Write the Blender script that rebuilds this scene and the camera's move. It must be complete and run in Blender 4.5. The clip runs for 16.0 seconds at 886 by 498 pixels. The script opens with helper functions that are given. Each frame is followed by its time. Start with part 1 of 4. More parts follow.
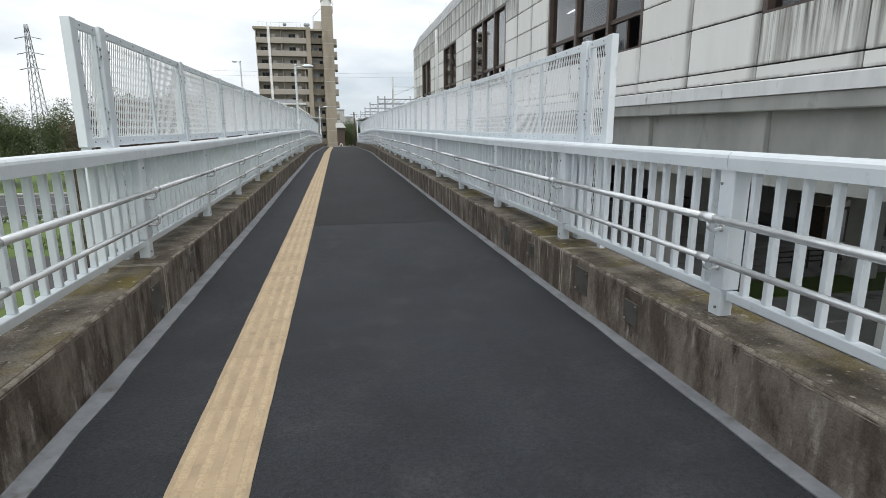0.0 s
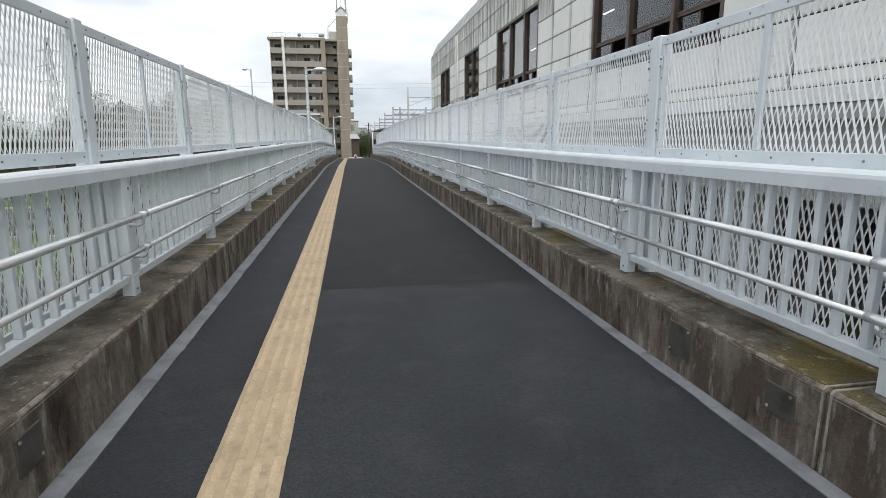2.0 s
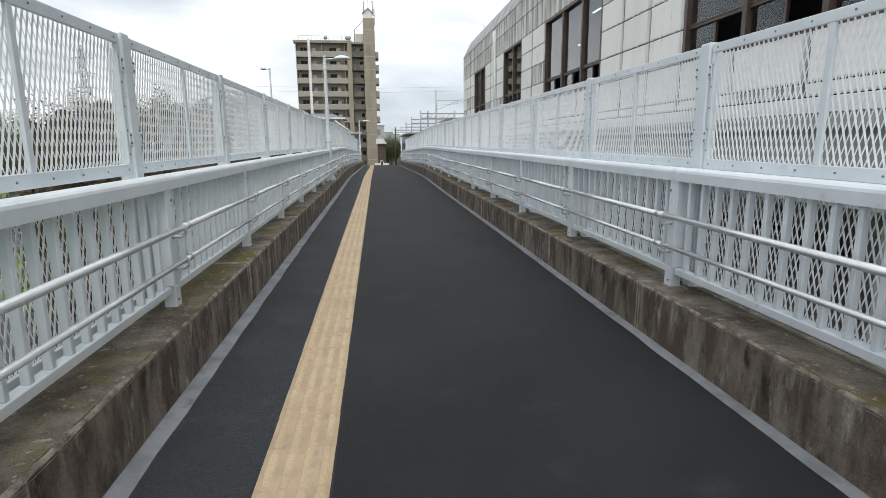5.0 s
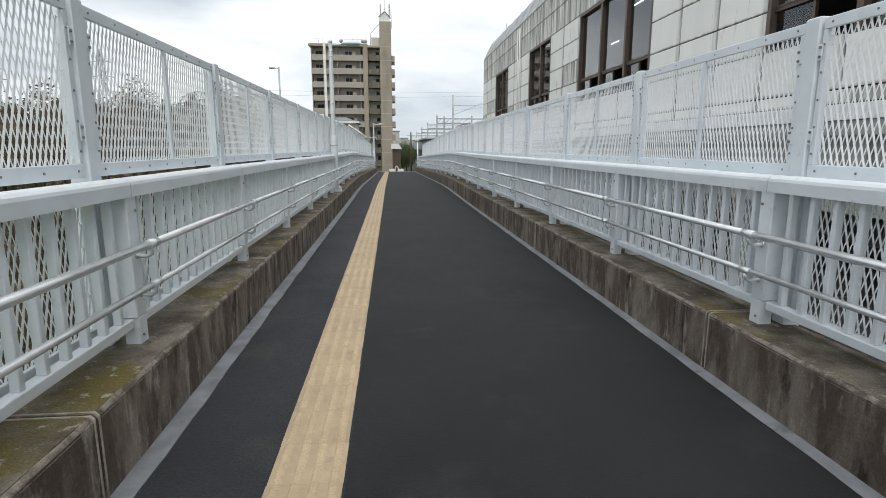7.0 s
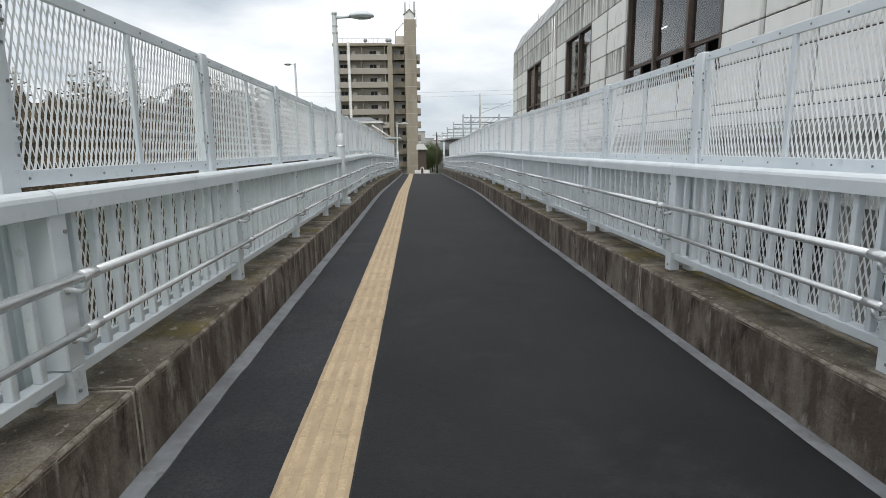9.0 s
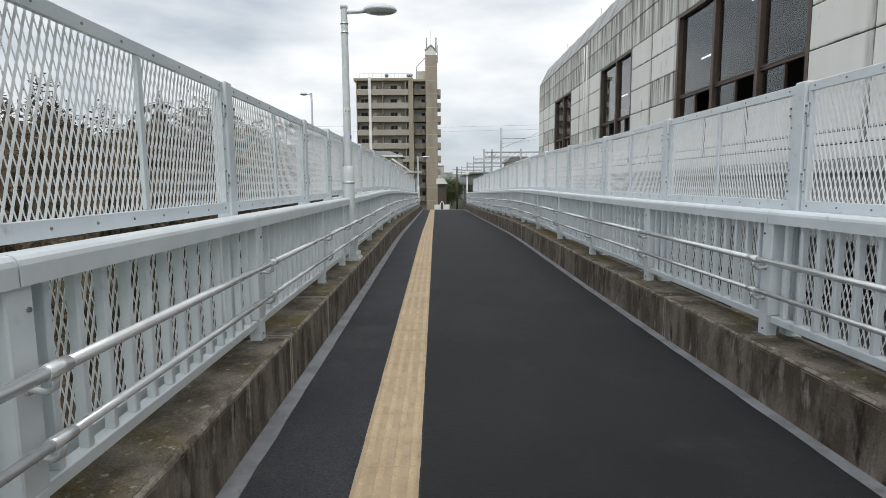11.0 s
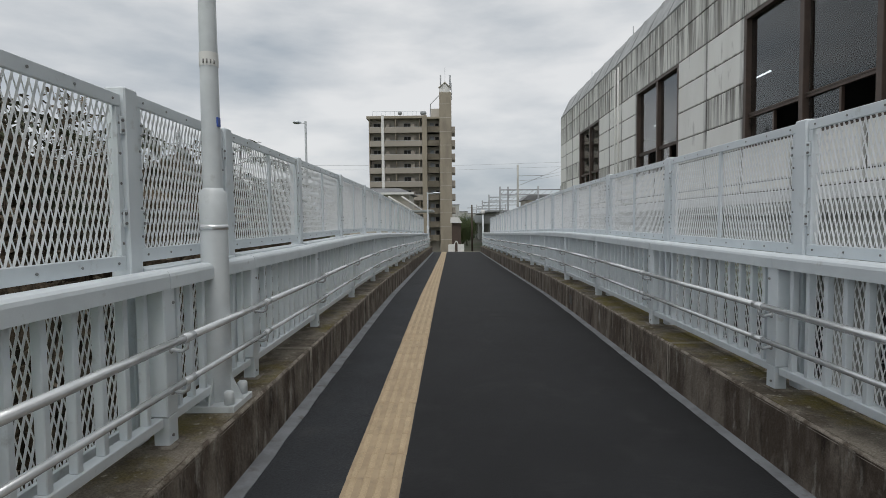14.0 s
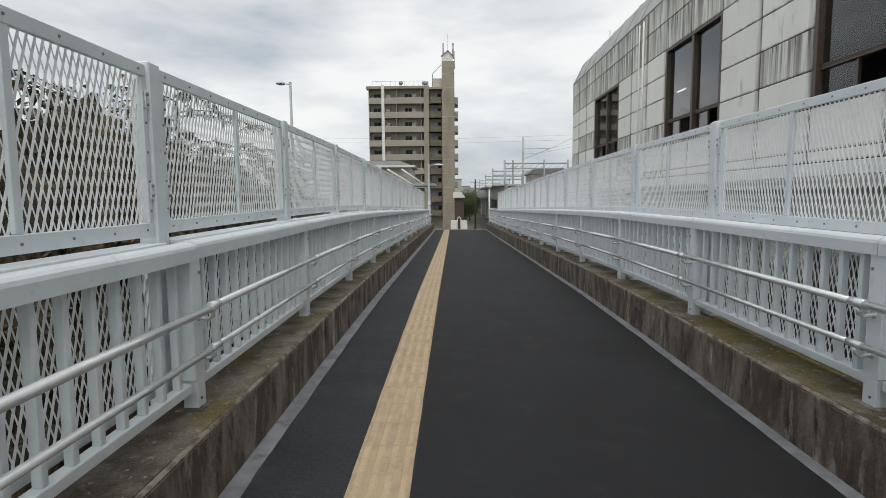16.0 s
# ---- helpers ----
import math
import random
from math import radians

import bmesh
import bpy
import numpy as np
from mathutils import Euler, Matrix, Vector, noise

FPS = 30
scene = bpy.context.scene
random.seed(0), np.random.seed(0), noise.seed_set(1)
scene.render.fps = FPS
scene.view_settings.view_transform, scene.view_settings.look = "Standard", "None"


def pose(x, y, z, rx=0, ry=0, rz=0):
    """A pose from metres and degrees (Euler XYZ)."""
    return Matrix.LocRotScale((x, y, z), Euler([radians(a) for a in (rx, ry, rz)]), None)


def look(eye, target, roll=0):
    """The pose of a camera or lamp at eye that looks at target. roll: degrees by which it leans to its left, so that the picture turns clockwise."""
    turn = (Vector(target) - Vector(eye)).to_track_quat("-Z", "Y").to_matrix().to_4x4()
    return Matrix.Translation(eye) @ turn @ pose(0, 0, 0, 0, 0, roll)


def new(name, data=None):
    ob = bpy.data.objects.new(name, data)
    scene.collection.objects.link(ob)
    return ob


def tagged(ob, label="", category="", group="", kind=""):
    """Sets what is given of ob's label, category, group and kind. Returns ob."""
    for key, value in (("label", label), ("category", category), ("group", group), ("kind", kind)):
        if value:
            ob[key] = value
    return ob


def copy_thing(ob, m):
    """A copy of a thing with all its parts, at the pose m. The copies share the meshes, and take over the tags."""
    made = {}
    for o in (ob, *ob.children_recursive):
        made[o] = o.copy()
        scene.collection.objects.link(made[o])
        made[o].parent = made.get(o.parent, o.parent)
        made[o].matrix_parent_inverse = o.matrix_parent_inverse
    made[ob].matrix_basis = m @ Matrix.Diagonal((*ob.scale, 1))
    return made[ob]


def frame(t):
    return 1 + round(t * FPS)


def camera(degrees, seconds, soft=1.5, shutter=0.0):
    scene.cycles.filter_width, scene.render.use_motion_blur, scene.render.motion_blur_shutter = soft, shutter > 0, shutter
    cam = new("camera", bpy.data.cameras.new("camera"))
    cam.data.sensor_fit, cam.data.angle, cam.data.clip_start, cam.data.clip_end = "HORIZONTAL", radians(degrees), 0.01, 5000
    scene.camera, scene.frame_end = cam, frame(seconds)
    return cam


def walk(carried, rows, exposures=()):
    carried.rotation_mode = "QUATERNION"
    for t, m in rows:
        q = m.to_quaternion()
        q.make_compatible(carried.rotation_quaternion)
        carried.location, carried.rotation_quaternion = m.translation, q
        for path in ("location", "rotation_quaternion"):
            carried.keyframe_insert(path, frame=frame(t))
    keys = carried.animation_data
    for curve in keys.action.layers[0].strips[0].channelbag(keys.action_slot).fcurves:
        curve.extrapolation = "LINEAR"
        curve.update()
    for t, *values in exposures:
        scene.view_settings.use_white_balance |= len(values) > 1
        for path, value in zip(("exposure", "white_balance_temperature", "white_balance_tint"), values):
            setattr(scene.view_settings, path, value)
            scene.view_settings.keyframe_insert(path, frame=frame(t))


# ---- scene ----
cam = camera(78.23, 16.0, soft=0.65)
SIZE = 0.925
ROWS = [
    (0, 0.065, 0.234, 1.178, 77.28, 0.28, -10.78),
    (0.5, 0.042, 0.882, 1.166, 77.78, 0.24, -10.47),
    (1, 0.019, 1.638, 1.178, 78.12, 0.16, -10.11),
    (1.5, -0.001, 2.308, 1.178, 78.62, 0.14, -9.80),
    (2, 0.006, 3.009, 1.176, 78.39, 0.34, -9.43),
    (2.5, -0.002, 3.653, 1.184, 77.75, 0.47, -9.04),
    (3, 0.030, 4.377, 1.199, 77.65, 0.52, -8.85),
    (3.5, 0.006, 5.043, 1.208, 77.73, 0.50, -8.45),
    (4, -0.020, 5.763, 1.207, 78.06, 0.51, -8.16),
    (4.5, -0.070, 6.432, 1.226, 78.49, 0.54, -7.46),
    (7, -0.093, 9.826, 1.192, 79.47, 0.01, -5.33),
    (7.5, -0.092, 10.527, 1.164, 79.38, 0.07, -4.79),
    (8, -0.031, 11.180, 1.160, 79.43, 0.26, -4.21),
    (8.5, 0.007, 11.852, 1.173, 79.35, 0.59, -3.39),
    (11, -0.222, 15.122, 1.237, 83.02, 0.38, -0.76),
    (11.5, -0.196, 15.792, 1.262, 84.67, 0.44, -0.25),
    (12, -0.152, 16.483, 1.289, 86.55, 0.59, 0.05),
    (12.5, -0.064, 17.162, 1.301, 87.87, 0.65, 0.18),
    (13, -0.041, 17.873, 1.299, 88.36, 0.70, 0.56),
    (13.5, -0.013, 18.568, 1.284, 88.35, 0.68, 0.69),
    (14, -0.030, 19.272, 1.263, 87.07, 0.57, 0.84),
    (14.5, -0.068, 19.949, 1.254, 84.42, 0.52, 0.84),
    (15, -0.084, 20.589, 1.252, 84.05, 0.55, 0.99),
    (15.5, -0.089, 21.281, 1.249, 84.19, 0.50, 0.99),
    (16, -0.096, 21.984, 1.265, 84.43, 0.45, 1.07),
]
walk(cam, [(t, pose(x, y, z, rx, ry, rz)) for t, x, y, z, rx, ry, rz in ROWS],
     exposures=[(0.0, 0.13, 6450, 10), (4.5, 0.13, 6450, 10), (8.5, 0.08, 6500, 10), (11.0, -0.04, 6520, 10), (12.0, -0.2, 6520, 10), (12.5, -0.34, 6520, 10), (13.5, -0.5, 6530, 10), (14.5, -0.4, 6560, 10), (16.0, -0.18, 6650, 10)])

# ---- sky and light ----
world = bpy.data.worlds.new("overcast")
scene.world = world
world.use_nodes = True
wn, wl = world.node_tree.nodes, world.node_tree.links
wn.clear()
w_out = wn.new("ShaderNodeOutputWorld")
w_bg = wn.new("ShaderNodeBackground")
w_sky = wn.new("ShaderNodeTexSky")
w_sky.sky_type, w_sky.sun_disc = "NISHITA", False
w_sky.sun_elevation, w_sky.sun_rotation = radians(48), radians(200)
w_tc = wn.new("ShaderNodeTexCoord")
w_map = wn.new("ShaderNodeMapping")
w_map.inputs["Scale"].default_value = (1.3, 1.3, 4.2)
w_n1 = wn.new("ShaderNodeTexNoise")
w_n1.inputs["Scale"].default_value, w_n1.inputs["Detail"].default_value, w_n1.inputs["Roughness"].default_value = 1.7, 7, 0.5
w_ramp = wn.new("ShaderNodeValToRGB")
w_ramp.color_ramp.elements[0].position, w_ramp.color_ramp.elements[0].color = 0.36, (0.47, 0.53, 0.59, 1)
w_ramp.color_ramp.elements[1].position, w_ramp.color_ramp.elements[1].color = 0.60, (0.93, 0.945, 0.955, 1)
w_scale = wn.new("ShaderNodeMixRGB")
w_scale.blend_type, w_scale.inputs[0].default_value = "MULTIPLY", 1.0
w_scale.inputs[2].default_value = (0.08, 0.08, 0.08, 1)
w_mix = wn.new("ShaderNodeMixRGB")
w_mix.inputs[0].default_value = 0.9
wl.new(w_tc.outputs["Generated"], w_map.inputs["Vector"])
wl.new(w_map.outputs[0], w_n1.inputs["Vector"])
wl.new(w_n1.outputs["Fac"], w_ramp.inputs[0])
wl.new(w_sky.outputs[0], w_scale.inputs[1])
wl.new(w_scale.outputs[0], w_mix.inputs[1])
wl.new(w_ramp.outputs[0], w_mix.inputs[2])
wl.new(w_mix.outputs[0], w_bg.inputs["Color"])
w_bg.inputs["Strength"].default_value = 1.2
wl.new(w_bg.outputs[0], w_out.inputs[0])

sun = new("sun", bpy.data.lights.new("sun", "SUN"))
sun.data.energy, sun.data.angle, sun.data.color = 1.9, radians(35), (1.0, 0.97, 0.93)
sun.matrix_world = look((2, -28, 60), (0, 10, 0))


# ---- materials ----
def material(name, base, second=None, scale=4.0, rough=0.6, metal=0.0, bump=0.0, bump_scale=60.0, stretch=(1, 1, 1), low=0.4, high=0.65,
             third=None, third_scale=1.0, third_low=0.5, third_high=0.7, speck=0.0, speck_scale=170.0, drip=False, vary=0.0, spec=0.5, streak=None, streak_stretch=(1, 5, 0.7), streak_low=0.55, streak_high=0.75, grime=None):
    """Base colour broken by two noises, with fine grain and relief."""
    m = bpy.data.materials.new(name)
    m.use_nodes = True
    n, l = m.node_tree.nodes, m.node_tree.links
    b = n["Principled BSDF"]
    b.inputs["Roughness"].default_value, b.inputs["Metallic"].default_value = rough, metal
    b.inputs["Specular IOR Level"].default_value = spec
    geo = n.new("ShaderNodeNewGeometry")
    pos = geo.outputs["Position"]
    mp = n.new("ShaderNodeMapping")
    mp.inputs["Scale"].default_value = stretch
    l.new(pos, mp.inputs["Vector"])

    def cloud(sc, vec, lo, hi, detail=6):
        t = n.new("ShaderNodeTexNoise")
        t.inputs["Scale"].default_value, t.inputs["Detail"].default_value, t.inputs["Roughness"].default_value = sc, detail, 0.62
        l.new(vec, t.inputs["Vector"])
        r = n.new("ShaderNodeMapRange")
        r.inputs[1].default_value, r.inputs[2].default_value = lo, hi
        l.new(t.outputs["Fac"], r.inputs[0])
        return r.outputs[0]

    def blend(kind, fac, a, c):
        x = n.new("ShaderNodeMixRGB")
        x.blend_type = kind
        for i, val in enumerate((fac, a, c)):
            if isinstance(val, (int, float)):
                x.inputs[i].default_value = val if i == 0 else (val, val, val, 1)
            elif isinstance(val, tuple):
                x.inputs[i].default_value = (*val, 1)
            else:
                l.new(val, x.inputs[i])
        return x.outputs[0]

    col = base
    if second:
        fac = cloud(scale, mp.outputs[0], low, high)
        if drip:
            # stains run from the upper edge and thin out downwards
            dc = n.new("ShaderNodeTexCoord")
            ds = n.new("ShaderNodeSeparateXYZ")
            l.new(dc.outputs["Generated"], ds.inputs[0])
            dr = n.new("ShaderNodeMapRange")
            dr.inputs[1].default_value, dr.inputs[2].default_value, dr.inputs[3].default_value = 0.0, 0.9, 0.4
            l.new(ds.outputs["Z"], dr.inputs[0])
            dm = n.new("ShaderNodeMath")
            dm.operation = "MULTIPLY"
            l.new(fac, dm.inputs[0])
            l.new(dr.outputs[0], dm.inputs[1])
            fac = dm.outputs[0]
        col = blend("MIX", fac, base, second)
    if third:
        col = blend("MIX", cloud(third_scale, mp.outputs[0], third_low, third_high), col, third)
    if streak:
        sm = n.new("ShaderNodeMapping")
        sm.inputs["Scale"].default_value = streak_stretch
        l.new(pos, sm.inputs["Vector"])
        col = blend("MIX", cloud(2.3, sm.outputs[0], streak_low, streak_high, 8), col, streak)
    if grime:
        # dirt washed down from the joints round each piece
        tc = n.new("ShaderNodeTexCoord")
        sep = n.new("ShaderNodeSeparateXYZ")
        l.new(tc.outputs["Object"], sep.inputs[0])
        gm = n.new("ShaderNodeMapping")
        gm.inputs["Scale"].default_value = (1, 3.0, 0.35)
        l.new(pos, gm.inputs["Vector"])
        patch = cloud(1.7, gm.outputs[0], 0.3, 0.6, 8)
        for axis, wide, part_ in (("Y", 0.30, 0.95), ("Z", 0.09, 0.75)):
            r = n.new("ShaderNodeMapRange")
            r.inputs[1].default_value, r.inputs[2].default_value, r.inputs[3].default_value, r.inputs[4].default_value = 0.01, wide, part_, 0.0
            l.new(sep.outputs[axis], r.inputs[0])
            k = n.new("ShaderNodeMath")
            k.operation = "MULTIPLY"
            l.new(r.outputs[0], k.inputs[0])
            l.new(patch, k.inputs[1])
            col = blend("MIX", k.outputs[0], col, grime)
    if speck:
        col = blend("MULTIPLY", speck, col, cloud(speck_scale, pos, 0.3, 0.7, 3))
    if vary:
        info = n.new("ShaderNodeObjectInfo")
        r = n.new("ShaderNodeMapRange")
        r.inputs[3].default_value, r.inputs[4].default_value = 1.0 - vary, 1.0
        l.new(info.outputs["Random"], r.inputs[0])
        col = blend("MULTIPLY", 1.0, col, r.outputs[0])
    if isinstance(col, tuple):
        b.inputs["Base Color"].default_value = (*col, 1)
    else:
        l.new(col, b.inputs["Base Color"])
    if bump:
        t = n.new("ShaderNodeTexNoise")
        t.inputs["Scale"].default_value, t.inputs["Detail"].default_value = bump_scale, 5
        l.new(pos, t.inputs["Vector"])
        k = n.new("ShaderNodeBump")
        k.inputs["Strength"].default_value, k.inputs["Distance"].default_value = bump, 0.01
        l.new(t.outputs["Fac"], k.inputs["Height"])
        l.new(k.outputs[0], b.inputs["Normal"])
    return m


def glow(name, colour, strength):
    m = bpy.data.materials.new(name)
    m.use_nodes = True
    b = m.node_tree.nodes["Principled BSDF"]
    b.inputs["Emission Color"].default_value, b.inputs["Emission Strength"].default_value = (*colour, 1), strength
    return m


PAINT = material("pale_grey_paint", (0.705, 0.755, 0.785), (0.635, 0.685, 0.715), 3.0, 0.38, bump=0.06, bump_scale=90, third=(0.46, 0.47, 0.46), third_scale=11.0, third_low=0.62, third_high=0.8)
POLE = material("pale_pole_paint", (0.62, 0.655, 0.67), (0.54, 0.575, 0.59), 5.0, 0.33, bump=0.05, bump_scale=90, third=(0.42, 0.44, 0.44), third_scale=9.0, third_low=0.6, third_high=0.8)
GALV = material("galvanised_tube", (0.80, 0.82, 0.83), (0.70, 0.72, 0.73), 14.0, 0.24, metal=0.55, bump=0.05, bump_scale=150)
MESH = material("coated_mesh", (0.87, 0.89, 0.90), (0.80, 0.82, 0.83), 9.0, 0.4)
BOLT = material("steel_bolt", (0.28, 0.29, 0.29), (0.18, 0.17, 0.16), 30.0, 0.5, metal=0.5)
ASPHALT = material("old_asphalt", (0.038, 0.042, 0.048), (0.0275, 0.0305, 0.035), 1.1, 0.85, bump=0.7, bump_scale=120, speck=0.6, speck_scale=75.0, third=(0.056, 0.057, 0.06), third_scale=2.7, third_low=0.52, third_high=0.75, spec=0.35)
OVERLAY = material("new_asphalt", (0.0175, 0.0184, 0.0205), (0.0108, 0.0112, 0.0127), 0.8, 0.8, bump=0.5, bump_scale=130, speck=0.5, speck_scale=85.0, third=(0.029, 0.029, 0.031), third_scale=3.3, third_low=0.55, third_high=0.75, spec=0.35)
SEALANT = material("grey_gutter", (0.205, 0.217, 0.232), (0.13, 0.136, 0.145), 5.0, 0.7, bump=0.15, third=(0.08, 0.07, 0.06), third_scale=7.0, third_low=0.58, third_high=0.75)
KERB = material("weathered_concrete", (0.30, 0.256, 0.212), (0.125, 0.098, 0.077), 2.6, 0.9, bump=0.9, bump_scale=30, stretch=(1, 2.0, 0.7), low=0.37, high=0.58, streak=(0.46, 0.43, 0.38), streak_stretch=(1, 5.5, 1.4), streak_low=0.57, streak_high=0.72,
                third=(0.055, 0.042, 0.033), third_scale=4.4, third_low=0.55, third_high=0.69, speck=0.35, speck_scale=120.0, vary=0.2, spec=0.2)
MOSS = material("mossy_concrete", (0.27, 0.238, 0.195), (0.105, 0.088, 0.068), 3.6, 0.95, bump=0.9, bump_scale=40, low=0.38, high=0.6, third=(0.175, 0.142, 0.048), third_scale=1.6, third_low=0.51, third_high=0.64, speck=0.5, speck_scale=110.0, spec=0.2,
                streak=(0.40, 0.37, 0.31), streak_stretch=(9, 9, 9), streak_low=0.6, streak_high=0.68)
CHIPPED = material("worn_concrete_edge", (0.32, 0.285, 0.24), (0.13, 0.107, 0.085), 11.0, 0.9, bump=0.9, bump_scale=50, speck=0.4, spec=0.2, low=0.42, high=0.58)
MORTAR = material("pale_mortar", (0.38, 0.35, 0.30), (0.20, 0.175, 0.145), 9.0, 0.9, bump=0.3)
PLATE = material("dull_plate", (0.115, 0.11, 0.10), (0.085, 0.08, 0.07), 6.0, 0.55, metal=0.3, third=(0.06, 0.05, 0.04), third_scale=9.0)
TACTILE = material("yellow_ochre_tile", (0.54, 0.415, 0.265), (0.46, 0.35, 0.22), 5.0, 0.75, bump=0.2, bump_scale=120, third=(0.36, 0.29, 0.19), third_scale=8.0, third_low=0.56, third_high=0.76, vary=0.07, speck=0.25, speck_scale=90.0)
# darker ochre: groove shade put into the colour so the bars stand out
GROOVE = material("shaded_tile_groove", (0.42, 0.325, 0.21), (0.34, 0.26, 0.17), 6.0, 0.85, bump=0.2, bump_scale=120, third=(0.25, 0.2, 0.14), third_scale=9.0, third_low=0.56, third_high=0.76, vary=0.07)
RENDER_ = material("bare_concrete", (0.44, 0.445, 0.42), (0.34, 0.345, 0.325), 0.8, 0.85, bump=0.2, stretch=(1, 1, 0.5), third=(0.16, 0.16, 0.14), third_scale=1.3, third_low=0.58, third_high=0.75)
PANEL = material("white_wall_panel", (0.90, 0.895, 0.855), (0.85, 0.845, 0.80), 0.9, 0.55, stretch=(1, 1.2, 0.35), third=(0.50, 0.485, 0.45), third_scale=1.9, third_low=0.62, third_high=0.76, vary=0.07, grime=(0.11, 0.10, 0.085), bump=0.12, bump_scale=6,
                 streak=(0.30, 0.285, 0.25), streak_stretch=(1, 3.6, 0.12), streak_low=0.66, streak_high=0.76)
STAINED = material("streaked_wall_panel", (0.82, 0.82, 0.77), (0.12, 0.11, 0.096), 3.6, 0.6, stretch=(1, 2.0, 0.09), low=0.45, high=0.62, third=(0.24, 0.225, 0.20), third_scale=1.3, third_low=0.48, third_high=0.68, vary=0.15, grime=(0.07, 0.063, 0.053), drip=True,
                   streak=(0.07, 0.064, 0.056), streak_stretch=(1, 6.0, 0.16), streak_low=0.61, streak_high=0.70)
LEDGE = material("pale_ledge", (0.78, 0.79, 0.79), (0.68, 0.69, 0.68), 1.5, 0.5, stretch=(1, 1.5, 0.4), third=(0.22, 0.2, 0.18), third_scale=2.2, third_low=0.62, third_high=0.75)
JOINT = material("dirty_joint", (0.055, 0.052, 0.047), (0.035, 0.033, 0.03), 2.0, 0.9)
ROOFING = material("grey_roof_sheet", (0.42, 0.43, 0.43), (0.30, 0.31, 0.31), 1.0, 0.5, third=(0.2, 0.2, 0.19), third_scale=2.0, third_low=0.58, third_high=0.75)
BRONZE = material("bronze_window_frame", (0.105, 0.075, 0.06), (0.08, 0.06, 0.05), 4.0, 0.45, metal=0.3)
# near-black tone: the gloom of unlit rooms put into the colour
DARK = material("unlit_room_tone", (0.05, 0.048, 0.045), (0.035, 0.034, 0.033), 0.5, 0.9)
BEIGE = material("beige_tiled_wall", (0.30, 0.265, 0.205), (0.26, 0.23, 0.175), 0.25, 0.7, stretch=(1, 1, 0.4), third=(0.22, 0.19, 0.15), third_scale=0.5)
BEIGE2 = material("grey_beige_balcony", (0.34, 0.31, 0.265), (0.30, 0.275, 0.235), 0.3, 0.75, stretch=(1, 1, 0.5))
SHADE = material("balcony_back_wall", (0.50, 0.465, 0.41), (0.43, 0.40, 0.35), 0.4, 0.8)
LEAF = material("green_leaf", (0.07, 0.105, 0.034), (0.105, 0.13, 0.045), 0.9, 0.6, third=(0.045, 0.07, 0.025), third_scale=3.0)
BROWN_LEAF = material("dry_brown_leaf", (0.125, 0.096, 0.066), (0.07, 0.062, 0.038), 0.7, 0.8, third=(0.18, 0.145, 0.105), third_scale=2.4)
GLOSSY_LEAF = material("glossy_narrow_leaf", (0.045, 0.06, 0.028), (0.075, 0.08, 0.04), 2.0, 0.35, third=(0.16, 0.12, 0.08), third_scale=3.0, third_low=0.56, third_high=0.7)
TWIGS = material("dense_dry_twigs", (0.16, 0.125, 0.088), (0.06, 0.048, 0.034), 14.0, 0.95, bump=1.0, bump_scale=26, stretch=(1, 1, 0.35), third=(0.035, 0.03, 0.022), third_scale=7.0, third_low=0.54, third_high=0.62, speck=0.6, speck_scale=45.0, spec=0.1)
BARK = material("bark", (0.09, 0.07, 0.05), (0.05, 0.04, 0.03), 6.0, 0.9, bump=0.5, bump_scale=20)
GRASS = material("lawn", (0.10, 0.16, 0.03), (0.07, 0.11, 0.025), 0.5, 0.9, third=(0.14, 0.17, 0.05), third_scale=0.15)
GROUND = material("earth_and_town", (0.11, 0.12, 0.085), (0.14, 0.13, 0.11), 0.02, 0.95, third=(0.06, 0.085, 0.035), third_scale=0.05)
ROAD = material("road_asphalt", (0.085, 0.085, 0.088), (0.065, 0.065, 0.068), 0.4, 0.85, speck=0.3)
PARKING = material("pale_parking_floor", (0.40, 0.40, 0.39), (0.31, 0.31, 0.30), 0.4, 0.85, third=(0.13, 0.13, 0.125), third_scale=0.9, third_low=0.55, third_high=0.7)
LINE = material("road_paint", (0.6, 0.6, 0.58), (0.45, 0.45, 0.44), 3.0, 0.7)
STEEL = material("grey_steel", (0.36, 0.38, 0.39), (0.28, 0.29, 0.30), 0.6, 0.5, metal=0.2)
WHITE = material("white_paint", (0.72, 0.72, 0.70), (0.62, 0.62, 0.60), 1.0, 0.6)
SLATE = material("dark_slate_roof", (0.20, 0.205, 0.21), (0.155, 0.158, 0.165), 1.0, 0.6)
BLUE = material("blue_sticker", (0.03, 0.08, 0.35), None, rough=0.4)
LENS = material("lamp_bowl", (0.45, 0.46, 0.45), (0.33, 0.34, 0.33), 8.0, 0.25)
TUBE = glow("fluorescent_tube", (0.95, 0.97, 1.0), 2.5)
GLASS = bpy.data.materials.new("window_glass")
GLASS.use_nodes = True
_b = GLASS.node_tree.nodes["Principled BSDF"]
_b.inputs["Base Color"].default_value = (0.62, 0.66, 0.68, 1)
_b.inputs["Roughness"].default_value, _b.inputs["Transmission Weight"].default_value, _b.inputs["IOR"].default_value = 0.02, 1.0, 1.5


# ---- building blocks ----
def box(bm, x0, x1, y0, y1, z0, z1):
    v = [bm.verts.new((x, y, z)) for x in (x0, x1) for y in (y0, y1) for z in (z0, z1)]
    for f in ((0, 1, 3, 2), (4, 6, 7, 5), (0, 4, 5, 1), (2, 3, 7, 6), (0, 2, 6, 4), (1, 5, 7, 3)):
        bm.faces.new([v[i] for i in f])
    return v


